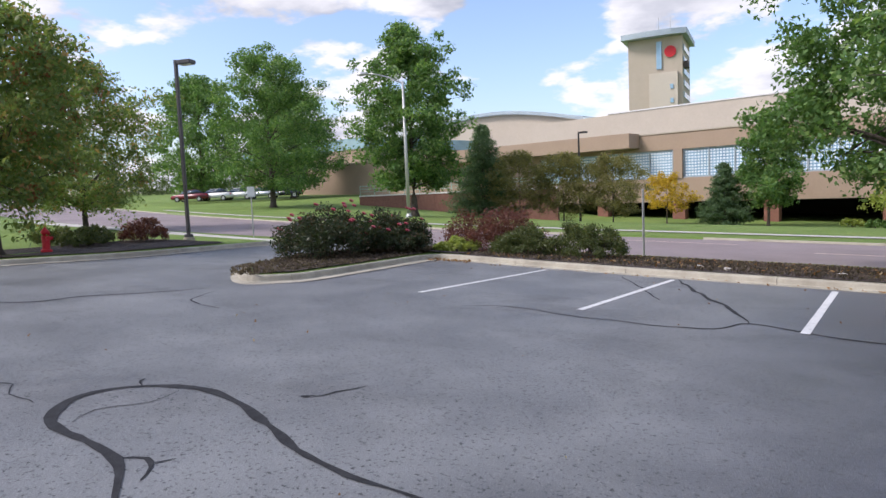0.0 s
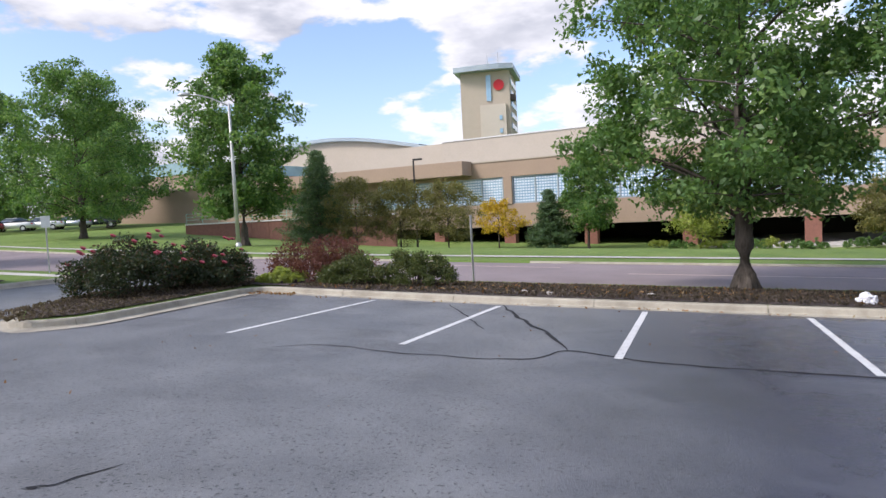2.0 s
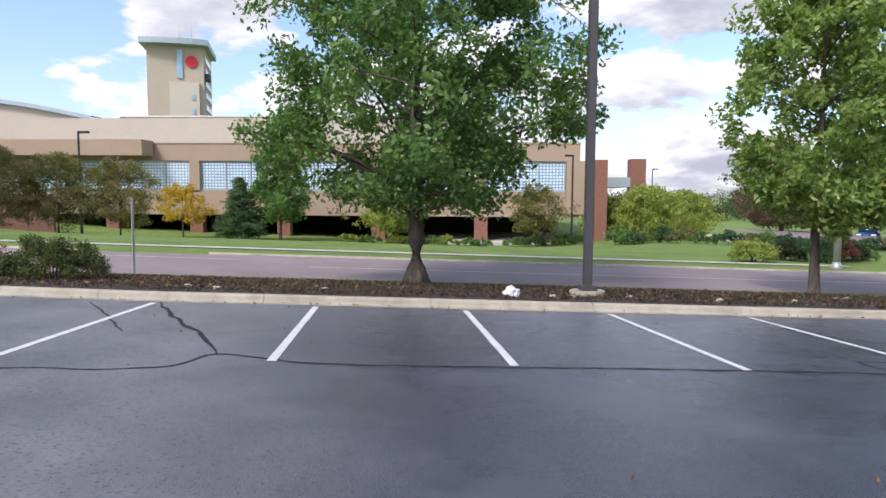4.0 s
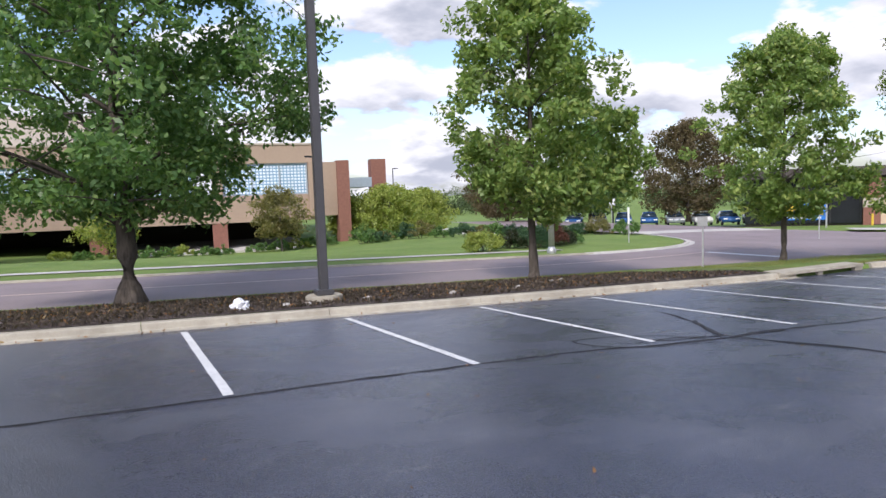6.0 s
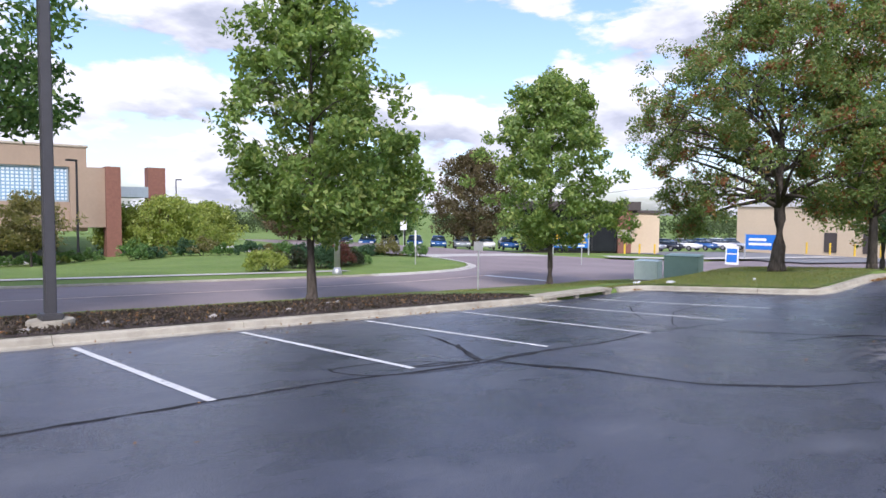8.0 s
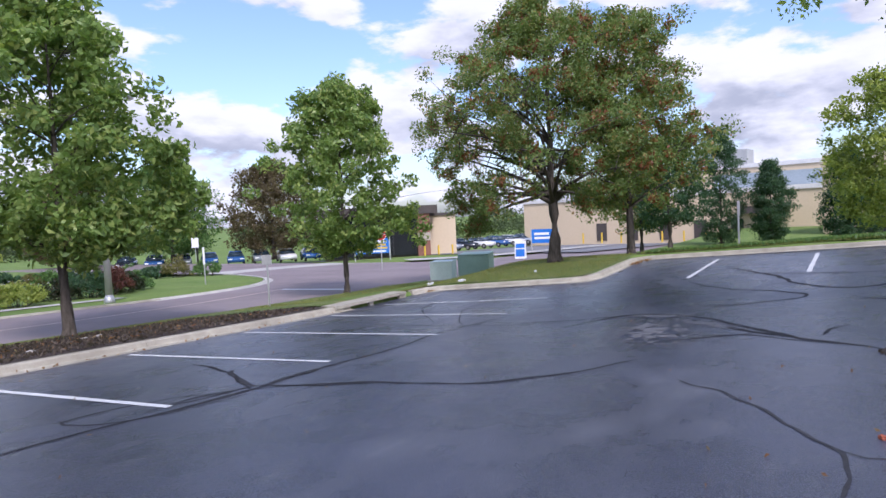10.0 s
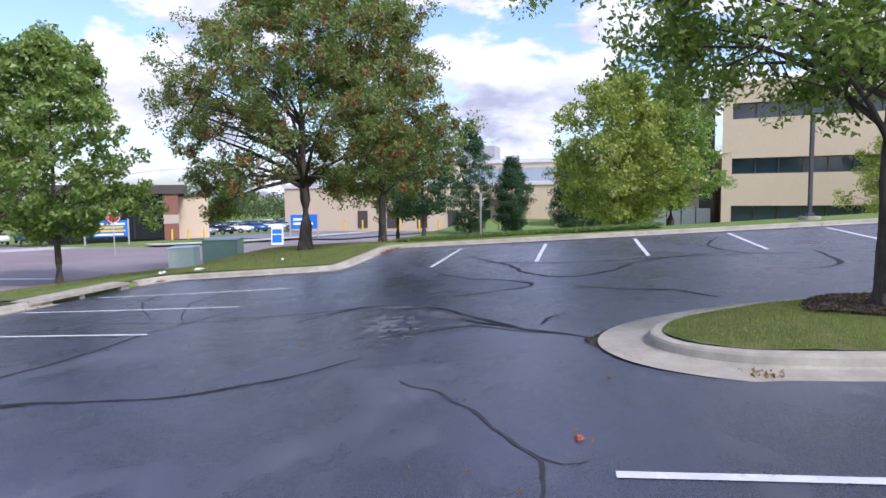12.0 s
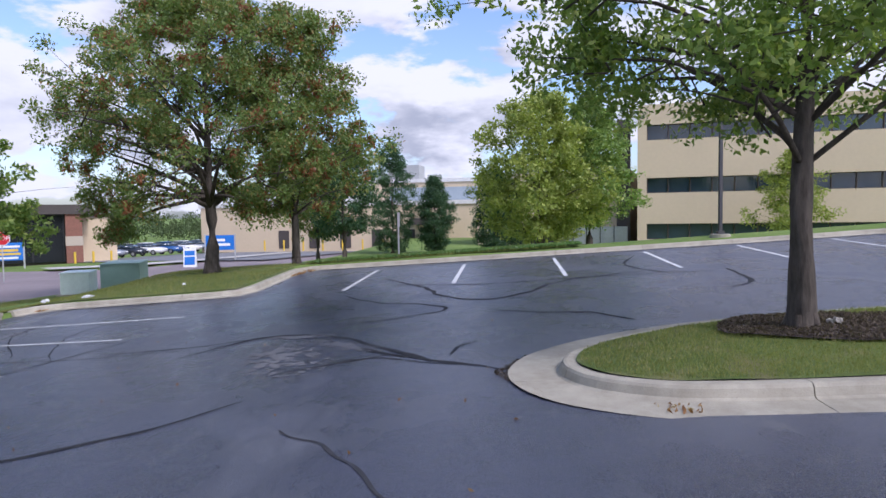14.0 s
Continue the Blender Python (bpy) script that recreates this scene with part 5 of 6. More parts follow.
# ---------------------------------------------------------------- utility boxes, drain, litter
def utility(name, x, y, z, w, d, h, mat, label, rz, locks=False):
    p = thing(name, Matrix.Translation((x, y, z)) @ pose(0, 0, 0, 0, 0, rz), label, "utility box")
    part("pad", boxed(-w / 2 - 0.12, w / 2 + 0.12, -d / 2 - 0.12, d / 2 + 0.12, -0.5, 0.06), M_KERB, p)
    bm = boxed(-w / 2, w / 2, -d / 2, d / 2, 0.06, h, bevel=0.03)
    part("cabinet", bm, mat, p, smooth=False)
    part("lid", boxed(-w / 2 - 0.03, w / 2 + 0.03, -d / 2 - 0.03, d / 2 + 0.03, h, h + 0.05, bevel=0.02), mat, p)
    if locks:
        part("label_plate", boxed(w / 2 + 0.002, w / 2 + 0.012, -0.16, -0.04, h * 0.55, h * 0.78), M_WHITE, p)
        part("label_plate", boxed(w / 2 + 0.002, w / 2 + 0.012, 0.06, 0.18, h * 0.55, h * 0.78), M_WHITE, p)
    return p


utility("transformer", 29.9, 4.75, -1.05, 2.3, 1.5, 1.05, M_UTIL, "green steel transformer cabinet behind the verge", 20, True)
utility("utility_box", 27.0, 4.95, -1.0, 1.35, 1.0, 0.85, M_UTILPALE, "pale green utility box beside the transformer", 20)


def drain():
    p = thing("kerb_inlet", Matrix.Identity(4), "concrete kerb inlet with two dark openings", "drain", kind="structure")
    z = lambda x: lot_z(x, 0.55)
    bm = bmesh.new()
    for x0, x1, y0, y1, h0, h1 in ((14.0, 17.25, 0.47, 0.98, KERB - 0.045, KERB + 0.03), (14.0, 14.3, 0.5, 0.97, -0.3, KERB - 0.045), (16.95, 17.25, 0.5, 0.97, -0.3, KERB - 0.045), (15.5, 15.68, 0.53, 0.75, -0.3, KERB - 0.045), (14.3, 16.95, 0.85, 0.96, -0.3, KERB - 0.045)):
        zz = (z(14.2) + z(17.0)) / 2
        box(bm, x0, x1, y0, y1, zz + h0, zz + h1)
    part("inlet_box", bm, M_KERB, p)
    # the inlet's inner shade is painted: a thin block in the near-black colour
    part("pit", boxed(14.3, 16.95, 0.76, 0.85, z(15.6) - 0.3, z(15.6) - 0.02), M_SHADE, p, "near-black block that paints the shade in the openings")


drain()


def crumpled(name, x, y, z, sx, sy, sz, mat, label, seed, category):
    bm = bmesh.new()
    bmesh.ops.create_icosphere(bm, subdivisions=4, radius=1.0)
    for v in bm.verts:
        n = v.co.normalized()
        k = 0.72 + 0.34 * noise.noise(n * 1.7 + Vector((seed, 0, 0))) + 0.16 * noise.noise(n * 5 + Vector((0, seed, 0)))
        v.co = Vector((n.x * sx * k, n.y * sy * k, max(-0.02, n.z * sz * k + sz * 0.35)))
    return tagged_at(obj(name, bm, mat), (x, y, z), label, category)


def tagged_at(ob, p, label, category):
    ob.location = p
    return tagged(ob, label, category)


crumpled("plastic_bag", 1.05, 1.15, land_z(1.05, 1.15) + 0.02, 0.20, 0.13, 0.17, M_BAG, "crumpled white plastic bag on the mulch", 4, "bag")
crumpled("litter", 19.4, -0.25, land_z(19.4, -0.25) + 0.02, 0.26, 0.14, 0.06, M_BAG, "flattened white litter on the verge", 7, "litter")
crumpled("litter", 19.2, 0.75, land_z(19.2, 0.75) + 0.02, 0.10, 0.07, 0.09, M_BAG, "scrap of white paper on the verge", 9, "litter")
crumpled("litter", 19.35, 0.98, land_z(19.35, 0.98) + 0.02, 0.10, 0.07, 0.09, M_BAG, "scrap of white paper on the verge", 10, "litter")
crumpled("litter", 20.9, -2.2, land_z(20.9, -2.2) + 0.02, 0.07, 0.06, 0.06, M_BAG, "small white scrap on the grass", 12, "litter")
crumpled("leaf_clump", 6.42, -10.9, lot_z(6.42, -10.9), 0.045, 0.04, 0.028, plain("dry_leaf", (0.35, 0.10, 0.05), 0.8), "curled reddish dead leaf on the asphalt", 15, "leaf")
M_STONE = plain("pale_stone", (0.42, 0.39, 0.35), 0.85, scale=8)
for k, (x, y) in enumerate([(1.9, 1.25), (2.25, 1.15), (3.5, 1.4), (-5.2, 1.35), (-4.6, 1.15), (8.6, 2.6), (9.1, 2.9), (7.0, 1.5), (-2.6, 1.4), (5.3, 1.3)]):
    crumpled("stone", x, y, land_z(x, y) + 0.02, 0.10, 0.07, 0.05, M_STONE, "pale stone chip on the mulch", 20 + k, "stone")
crumpled("stone", 10.5, -15.0, isle_top(10.5, -15.0), 0.14, 0.10, 0.10, M_STONE, "pale stone at the island tree's foot", 40, "stone")


def hydrant(x, y):
    p = thing("fire_hydrant", at_ground(x, y), "red fire hydrant in the mulch", "hydrant")
    part("barrel", tube(bmesh.new(), [(0, 0, 0), (0, 0, 0.1), (0, 0, 0.12), (0, 0, 0.55), (0, 0, 0.6)], [0.16, 0.16, 0.11, 0.11, 0.14], 14), M_SIGNRED, p, smooth=False)
    part("bonnet", tube(bmesh.new(), [(0, 0, 0.6), (0, 0, 0.68), (0, 0, 0.75), (0, 0, 0.8)], [0.14, 0.12, 0.06, 0.03], 14), M_SIGNRED, p, smooth=True)
    for a in (0, 90, 180):
        bm = tube(bmesh.new(), [(0.1, 0, 0.45), (0.2, 0, 0.45)], [0.06, 0.065], 10)
        bmesh.ops.transform(bm, matrix=pose(0, 0, 0, 0, 0, a), verts=bm.verts)
        part("outlet", bm, M_SIGNRED, p)


hydrant(-23.4, -4.0)


# ---------------------------------------------------------------- planting across and along the street
bed("planting_bed", [(-19.8, -8), (-19.3, -3.6), (-20.2, 0.2), (-22, 1.2), (-25.5, 0.5), (-26, -8)], M_MULCH, "mulch bed beside the entry drive", 0.03)
tree("turning_tree", -23.9, -5.2, 8.0, 3.8, 1.6, 0.17, M_LEAF_RUST, "green tree turning rust beside the entry", 51, dome, 22, 480, 62, 0.18, gap=0.3, clump=0.6, spots=(M_RUST, 0.12, 0.14))
tree("turning_tree", -37.0, 3.6, 8.7, 4.4, 1.2, 0.16, M_LEAF_RUST, "round green tree turning rust on the lawn", 52, dome, 22, 460, 62, 0.18, clump=0.62, gap=0.32, spots=(M_RUST, 0.06, 0.14))
for k, (x, y, r, h, m, lab) in enumerate([(-26.6, -2.5, 0.8, 0.8, M_LEAF_LAUREL, "low green bush in the mulch"), (-24.6, -2.2, 1.0, 0.85, M_LEAF_LAUREL, "low green bush in the mulch"), (-25.6, -1.4, 0.7, 0.7, M_LEAF_LAUREL, "low green bush in the mulch"), (-24.2, -0.4, 0.95, 0.95, M_LEAF_RED, "rust-red bush in the mulch")]):
    shrub("low_bush", x, y, r, r * 0.8, h, m, lab, 60 + k, 0, 80, 60, 0.08)
tree("lawn_tree", -53.5, 29.4, 15.5, 6.8, 1.8, 0.3, M_LEAF_A, "large light green tree on the lawn", 53, dome, 26, 560, 60, 0.27, gap=0.45, clump=0.85)
tree("lawn_tree", -84, 42, 17, 7.5, 1.5, 0.35, M_LEAF_A, "large dark tree far across the street", 54, dome, 20, 420, 60, 0.42, clump=1.3)
tree("lawn_tree", -72, 48, 15, 7.0, 1.8, 0.35, M_LEAF_A, "large green tree far across the street", 55, dome, 20, 420, 60, 0.42, clump=1.3)
tree("street_tree", -31.2, 24.0, 13.4, 4.1, 2.2, 0.26, M_LEAF_A, "tall uneven green tree behind the street lamp", 56, oval, 26, 560, 62, 0.27, gap=0.44, clump=0.7)
conifer("spruce", -30.4, 32.0, 7.6, 3.1, "full green spruce before the hall", 57, 0.3, 26, size=0.28, leaf=M_LEAF_SPRUCE)
for k, (x, y) in enumerate([(-26.5, 31.0), (-23.4, 32.2), (-20.0, 33.4)]):
    tree("small_tree", x, y, 5.2, 2.9, 0.9, 0.06, M_LEAF_OLIVE, "thin olive-brown small tree losing its leaves", 58 + k, dome, 22, 260, 50, 0.15, gap=0.42, clump=0.5, group="small trees before the hall")
tree("yellow_tree", -18.8, 42.0, 4.3, 2.3, 1.3, 0.07, M_LEAF_YELLOW, "small tree in bright yellow autumn leaf", 62, dome, 14, 120, 34, 0.2, gap=0.45, clump=0.45)
tree("street_tree", -11.2, 42.5, 8.6, 2.7, 1.8, 0.12, M_LEAF_A, "slender green tree before the garage", 63, ovate, 18, 260, 50, 0.28, clump=0.7)
conifer("spruce", -14.3, 42.0, 5.0, 2.0, "small spruce before the garage", 64, 0.3, 20, size=0.28, leaf=M_LEAF_SPRUCE)
tree("yellow_tree", -2.5, 43.5, 4.0, 2.0, 1.2, 0.07, M_LEAF_LIME, "small yellowish tree before the hall", 65, dome, 12, 130, 40, 0.24, clump=0.6)
tree("small_tree", 9.2, 39.0, 4.8, 2.3, 1.2, 0.08, M_LEAF_OLIVE, "small grey-green tree before the hall's end", 66, dome, 14, 160, 38, 0.22, gap=0.3, clump=0.6)
for k, (x, y, r, h) in enumerate([(20.5, 46, 3.6, 5.0), (25.5, 50, 3.4, 4.6), (17.5, 47.5, 2.6, 3.8)]):
    tree("lime_tree", x, y, h, r, 0.9, 0.1, M_LEAF_LIME, "low yellowish green ornamental tree", 67 + k, dome, 14, 240, 46, 0.26, clump=0.7, group="ornamental trees", z=-2.1)
rnd = random.Random(8)
for k in range(15):
    x = -5.5 + k * 1.35 + rnd.uniform(-0.3, 0.3)
    if k in (2, 9):
        continue
    shrub("hedge_bush", x, 42.6 - 0.12 * x + rnd.uniform(-0.4, 0.4), 0.95, 0.8, rnd.uniform(0.8, 1.25), M_LEAF_A if k % 3 else M_LEAF_LIME, "rounded clipped bush before the garage", 80 + k, 0, 34, 40, 0.16, group="bushes before the hall")
for k in range(16):
    x = 14.5 + k * 1.05
    y = 38 - 0.95 * abs(k - 3) ** 1.08 * 0.9 + rnd.uniform(-0.7, 0.7)
    shrub("border_bush", x, y, 1.1, 0.9, rnd.uniform(0.9, 1.7), (M_LEAF_A, M_LEAF_PINE, M_LEAF_OLIVE)[k % 3], "dark green bush in the corner planting", 110 + k, 0, 40, 40, 0.15, group="corner planting")
shrub("border_bush", 13.6, 15.3, 0.95, 0.85, 1.15, M_LEAF_LIME, "yellowish green bush on the street corner", 130, 0, 90, 50, 0.10)
for k, (x, y, h) in enumerate([(15.6, 16.6, 1.0), (16.8, 16.2, 1.3), (18.0, 16.6, 1.4), (19.2, 17.6, 1.2), (20.3, 18.4, 0.8)]):
    shrub("border_bush", x, y, 0.95, 0.85, h, (M_LEAF_ROSE, M_LEAF_PINE, M_LEAF_RED, M_LEAF_ROSE, M_LEAF_A)[k], "dark bush on the street corner", 131 + k, 0, 80, 50, 0.10, group="corner planting")
shrub("daylily_clump", -12.2, 2.4, 0.75, 0.6, 0.5, M_LEAF_LIME, "clump of bright green grass-like leaves", 140, 0, 60, 60, 0.14)

for k, (x, y, h, r) in enumerate([(52.5, -3.6, 8.3, 2.1), (52.0, -6.9, 5.7, 1.4), (45.0, -11.5, 5.6, 1.7)]):
    tree("juniper", x, y, h, r, 0.15, 0.12, M_LEAF_PINE, "dense dark green upright evergreen", 150 + k, egg, 26, 420, 60, 0.13, clump=0.42, z=-1.0, group="evergreens")
tree("street_tree", 47, 0.8, 8.5, 2.6, 2.0, 0.16, M_LEAF_RUST, "slender tree behind the car park", 155, ovate, 16, 260, 46, 0.22, clump=0.6, z=-1.5)
tree("pine_tree", 44.5, -1.6, 8.2, 2.6, 2.0, 0.18, M_LEAF_PINE, "open-branched pine behind the trees", 156, ovate, 18, 240, 50, 0.20, gap=0.35, clump=0.6, z=-1.2)
tree("young_tree", 49, -31.5, 6.2, 2.6, 1.0, 0.1, M_LEAF_LIME, "thin yellowish tree before the office block", 157, ovate, 16, 200, 40, 0.2, gap=0.4, clump=0.55, z=-0.5)
tree("street_tree", 56, 45, 11, 6.0, 1.2, 0.25, M_LEAF_BROWN, "dark round tree behind the parked cars", 158, dome, 18, 420, 50, 0.32, clump=0.95, z=-2.0)
tree("street_tree", 47, 51, 11.5, 5.6, 1.5, 0.25, M_LEAF_A, "dark round tree behind the parked cars", 159, dome, 18, 420, 50, 0.32, clump=0.95, z=-2.0)
tree("street_tree", 40, 58, 10.5, 5.8, 1.2, 0.25, M_LEAF_BROWN, "rust-brown round tree behind the parked cars", 160, dome, 18, 380, 50, 0.32, clump=0.95, z=-2.0)


def far_woods():
    """The belt of trees round the horizon, one leafy mass."""
    r = random.Random(21)
    cs, ss = [], []
    for k in range(420):
        a = radians(r.uniform(-100, 150))
        d = r.uniform(150, 230)
        h = r.uniform(3, 8) * (1.25 if -80 < math.degrees(a) < -40 else 0.75)
        x, y = d * math.sin(a), d * math.cos(a)
        zb = -2.5 if x > 0 else max(-2.0, -0.0295 * max(-170, x) - 0.5)
        for j in range(7):
            cs.append((x + r.gauss(0, 2.6), y + r.gauss(0, 2.6), zb + h * r.random()))
            ss.append(2.2)
    ob = leaf_cloud("far_woods", cs, ss, 50, 0.7, M_LEAF_FAR, None, 5)
    return tagged(ob, "belt of dark green trees on the horizon", "woods", kind="stuff")


far_woods()
bed("far_car_park", [(60, 24), (59, 9), (86, 5), (90, 34), (66, 36)], M_PARK, "grey asphalt car park beside the tan building", 0.06, 3.0, 0.0, "car park")
bed("far_car_park", [(38, 64), (70, 38), (66, 33), (36, 56)], M_PARK, "grey asphalt car park with a row of cars", 0.04, 3.0, 0.0, "car park")


# ---------------------------------------------------------------- retaining wall, kerbs and lines of the street
def retaining_wall():
    p = thing("retaining_wall", Matrix.Identity(4), "red-brown brick retaining wall with a pale coping and rail", "wall", kind="structure")
    a, b = Vector((-50, 38.0)), Vector((-28.5, 41.5))
    d = b - a
    n = 12
    u = d.normalized()
    s = Vector((-u.y, u.x))
    for k in range(n):
        p0, p1 = a + d * k / n, a + d * (k + 1) / n
        quad = [p0, p1 - u * 0.02, p1 - u * 0.02 + s * 0.4, p0 + s * 0.4]
        part("wall_panel", prism(bmesh.new(), [tuple(q) for q in quad], -1.5, 2.0), M_WALLBRICK, p)
        quad = [p0 - s * 0.06, p1 - s * 0.06, p1 + s * 0.46, p0 + s * 0.46]
        part("coping", prism(bmesh.new(), [tuple(q) for q in quad], 2.0, 2.14), M_TRIM, p)
    for k in range(n + 1):
        q = a + d * k / n + s * 0.2
        part("rail_post", tube(bmesh.new(), [(q.x, q.y, 2.1), (q.x, q.y, 3.1)], [0.04, 0.04], 6), M_UTIL, p)
    for z in (2.5, 2.8, 3.1):
        q0, q1 = a + s * 0.2, b + s * 0.2
        part("rail", tube(bmesh.new(), [(q0.x, q0.y, z), (q1.x, q1.y, z)], [0.035, 0.035], 6), M_UTIL, p)


retaining_wall()


def street_kerb(xs_, yf, out, label):
    p = thing("kerb", Matrix.Identity(4), label, "kerb", kind="structure")
    line = [(x, yf(x)) for x in xs_]
    line = dense(line, 1.0, False)
    for i in range(0, len(line) - 1, 4):
        seg = line[i:i + 5]
        rows = []
        for d, h in ((-0.10, 0.006), (-0.02, 0.010), (0.0, 0.06), (0.03, 0.078), (0.11, 0.075), (0.12, -0.2)):
            rows.append([(x, y, street_z(sx) + h) for (x, y), (sx, _) in zip(offset(seg, d * out, False), seg)])
        part("kerb_length", strip(rows), M_KERB, p)


street_kerb([-80, -60, -45, -34, -25, -18, -12], far_y, 1, "pale kerb on the far side of the street")
street_kerb([-8, 0, 8, 17.3], far_y, 1, "pale kerb on the far side of the street")


def corner_kerb():
    pts = [(17, 12.2), (20.5, 12.7), (23.5, 13.7), (26.3, 15.6), (28, 17.6), (29.6, 20.6), (31, 24.2)]
    p = thing("kerb", Matrix.Identity(4), "pale kerb round the street corner", "kerb", kind="structure")
    line = wavy(pts, 1, 0.0, 1.0)
    for i in range(0, len(line) - 1, 4):
        seg = line[i:i + 5]
        rows = []
        for d, h in ((-0.3, 0.006), (-0.02, 0.012), (0.0, 0.065), (0.03, 0.085), (0.16, 0.08), (0.18, -0.2)):
            rows.append([(x, y, street_z(sx) + h) for (x, y), (sx, _) in zip(offset(seg, d, False), seg)])
        part("kerb_length", strip(rows), M_WALKWAY, p)


corner_kerb()


def road_band(name, pts, w, mat, label, lift=0.006, category="road marking", kind="structure"):
    line = dense(pts, 2.0, False)
    a, b = offset(line, w / 2, False), offset(line, -w / 2, False)
    bm = bmesh.new()
    prev = None
    for p, q, (x, _) in zip(a, b, line):
        row = [bm.verts.new((*p, street_z(x) + lift)), bm.verts.new((*q, street_z(x) + lift))]
        if prev:
            bm.faces.new((prev[0], prev[1], row[1], row[0]))
        prev = row
    bmesh.ops.recalc_face_normals(bm, faces=bm.faces[:])
    return tagged(obj(name, bm, mat), label, category, kind=kind)


M_PINKLINE = plain("faded_line", (0.58, 0.46, 0.38), 0.8, spread=0.25, scale=4)
road_band("road_marking", [(x, (near_y(x) + far_y(x)) / 2 + 0.1) for x in (-4, 2, 8, 13)] + [(17, 9.45), (20, 10.05), (22.2, 10.62)], 0.11, M_PINKLINE, "faded centre line on the street")
road_band("road_marking", [(22.85, 7.3), (22.3, 10.6)], 0.36, M_PAINT, "white stop bar across the lane")
road_band("road_marking", [(-20, 11.3), (-12, 10.9), (-6.5, 10.7)], 0.10, M_PINKLINE, "faded edge line on the street")
# pale concrete apron across the side street and the drive beyond
road_band("apron", [(31.5, 26), (38, 26.5), (44.8, 25.5)], 3.2, M_WALKWAY, "pale concrete apron across the side street", 0.010, "apron")
road_band("apron", [(45.6, 19.5), (50, 16), (58, 14.8), (80, 13.2)], 2.2, M_WALKWAY, "pale concrete apron along the far drive", 0.2, "apron")


def path_strip(pts, w, label):
    line = dense(pts, 1.5, False)
    a, b = offset(line, w / 2, False), offset(line, -w / 2, False)
    bm = bmesh.new()
    prev = None
    for p, q in zip(a, b):
        row = [bm.verts.new((*p, land_z(*p) + 0.03)), bm.verts.new((*q, land_z(*q) + 0.03))]
        if prev:
            bm.faces.new((prev[0], prev[1], row[1], row[0]))
        prev = row
    bmesh.ops.recalc_face_normals(bm, faces=bm.faces[:])
    return tagged(obj("pavement", bm, M_WALKWAY), label, "pavement", kind="structure")


path_strip([(x, far_y(x) + 2.0) for x in (-60, -50, -42, -34, -28, -22, -16, -10, -4, 2, 8, 14, 17)], 0.6, "pale concrete footpath behind the far kerb")
path_strip([(-22.5, 3.9), (-28, 4.3), (-36, 5.2), (-52, 6.4)], 1.1, "pale concrete footpath across the lawn")


# ---------------------------------------------------------------- parked cars
def car(x, y, z, rz, paint, label, tall=1.0):
    c = thing("parked_car", Matrix.Translation((x, y, z)) @ pose(0, 0, 0, 0, 0, rz), label, "car", "parked cars")
    W = 0.9
    lower = [(-2.2, 0.32), (2.15, 0.32), (2.25, 0.55), (2.2, 0.78), (1.25, 0.95), (-1.75, 1.0), (-2.2, 0.92), (-2.28, 0.6)]
    upper = [(1.25, 0.95), (0.45, 1.42 * tall), (-0.95, 1.46 * tall), (-1.75, 1.0)]

    def slab(outline, half, taper=1.0):
        bm = bmesh.new()
        a = [bm.verts.new((px, -half * (taper if pz > 1.2 else 1), pz)) for px, pz in outline]
        b = [bm.verts.new((px, half * (taper if pz > 1.2 else 1), pz)) for px, pz in outline]
        n = len(outline)
        for i in range(n):
            bm.faces.new((a[i], a[(i + 1) % n], b[(i + 1) % n], b[i]))
        bm.faces.new(a[::-1])
        bm.faces.new(b)
        bmesh.ops.recalc_face_normals(bm, faces=bm.faces[:])
        bmesh.ops.bevel(bm, geom=bm.edges[:], offset=0.05, segments=2, affect="EDGES")
        return bm

    part("body", slab(lower, W), paint, c, smooth=True)
    part("glasshouse", slab(upper, W * 0.94, 0.82), M_DARKGLASS, c, smooth=True)
    part("roof", boxed(-0.92, 0.42, -0.64, 0.64, 1.42 * tall, 1.5 * tall, bevel=0.03), paint, c)
    for wx in (-1.4, 1.4):
        for wy in (-0.82, 0.82):
            bm = bmesh.new()
            bmesh.ops.create_cone(bm, cap_ends=True, segments=20, radius1=0.33, radius2=0.33, depth=0.2, matrix=Matrix.Translation((wx, wy, 0.33)) @ pose(0, 0, 0, 90))
            w = part("wheel", bm, M_TYRE, c)
            bm = bmesh.new()
            bmesh.ops.create_cone(bm, cap_ends=True, segments=14, radius1=0.2, radius2=0.2, depth=0.22, matrix=Matrix.Translation((wx, wy, 0.33)) @ pose(0, 0, 0, 90))
            part("rim", bm, M_STEEL, w)
    for wy in (-0.62, 0.62):
        part("headlight", boxed(2.16, 2.25, wy - 0.2, wy + 0.2, 0.62, 0.76, bevel=0.02), M_WHITE, c)
        part("tail_light", boxed(-2.28, -2.2, wy - 0.18, wy + 0.18, 0.74, 0.9, bevel=0.02), M_SIGNRED, c)
    return c


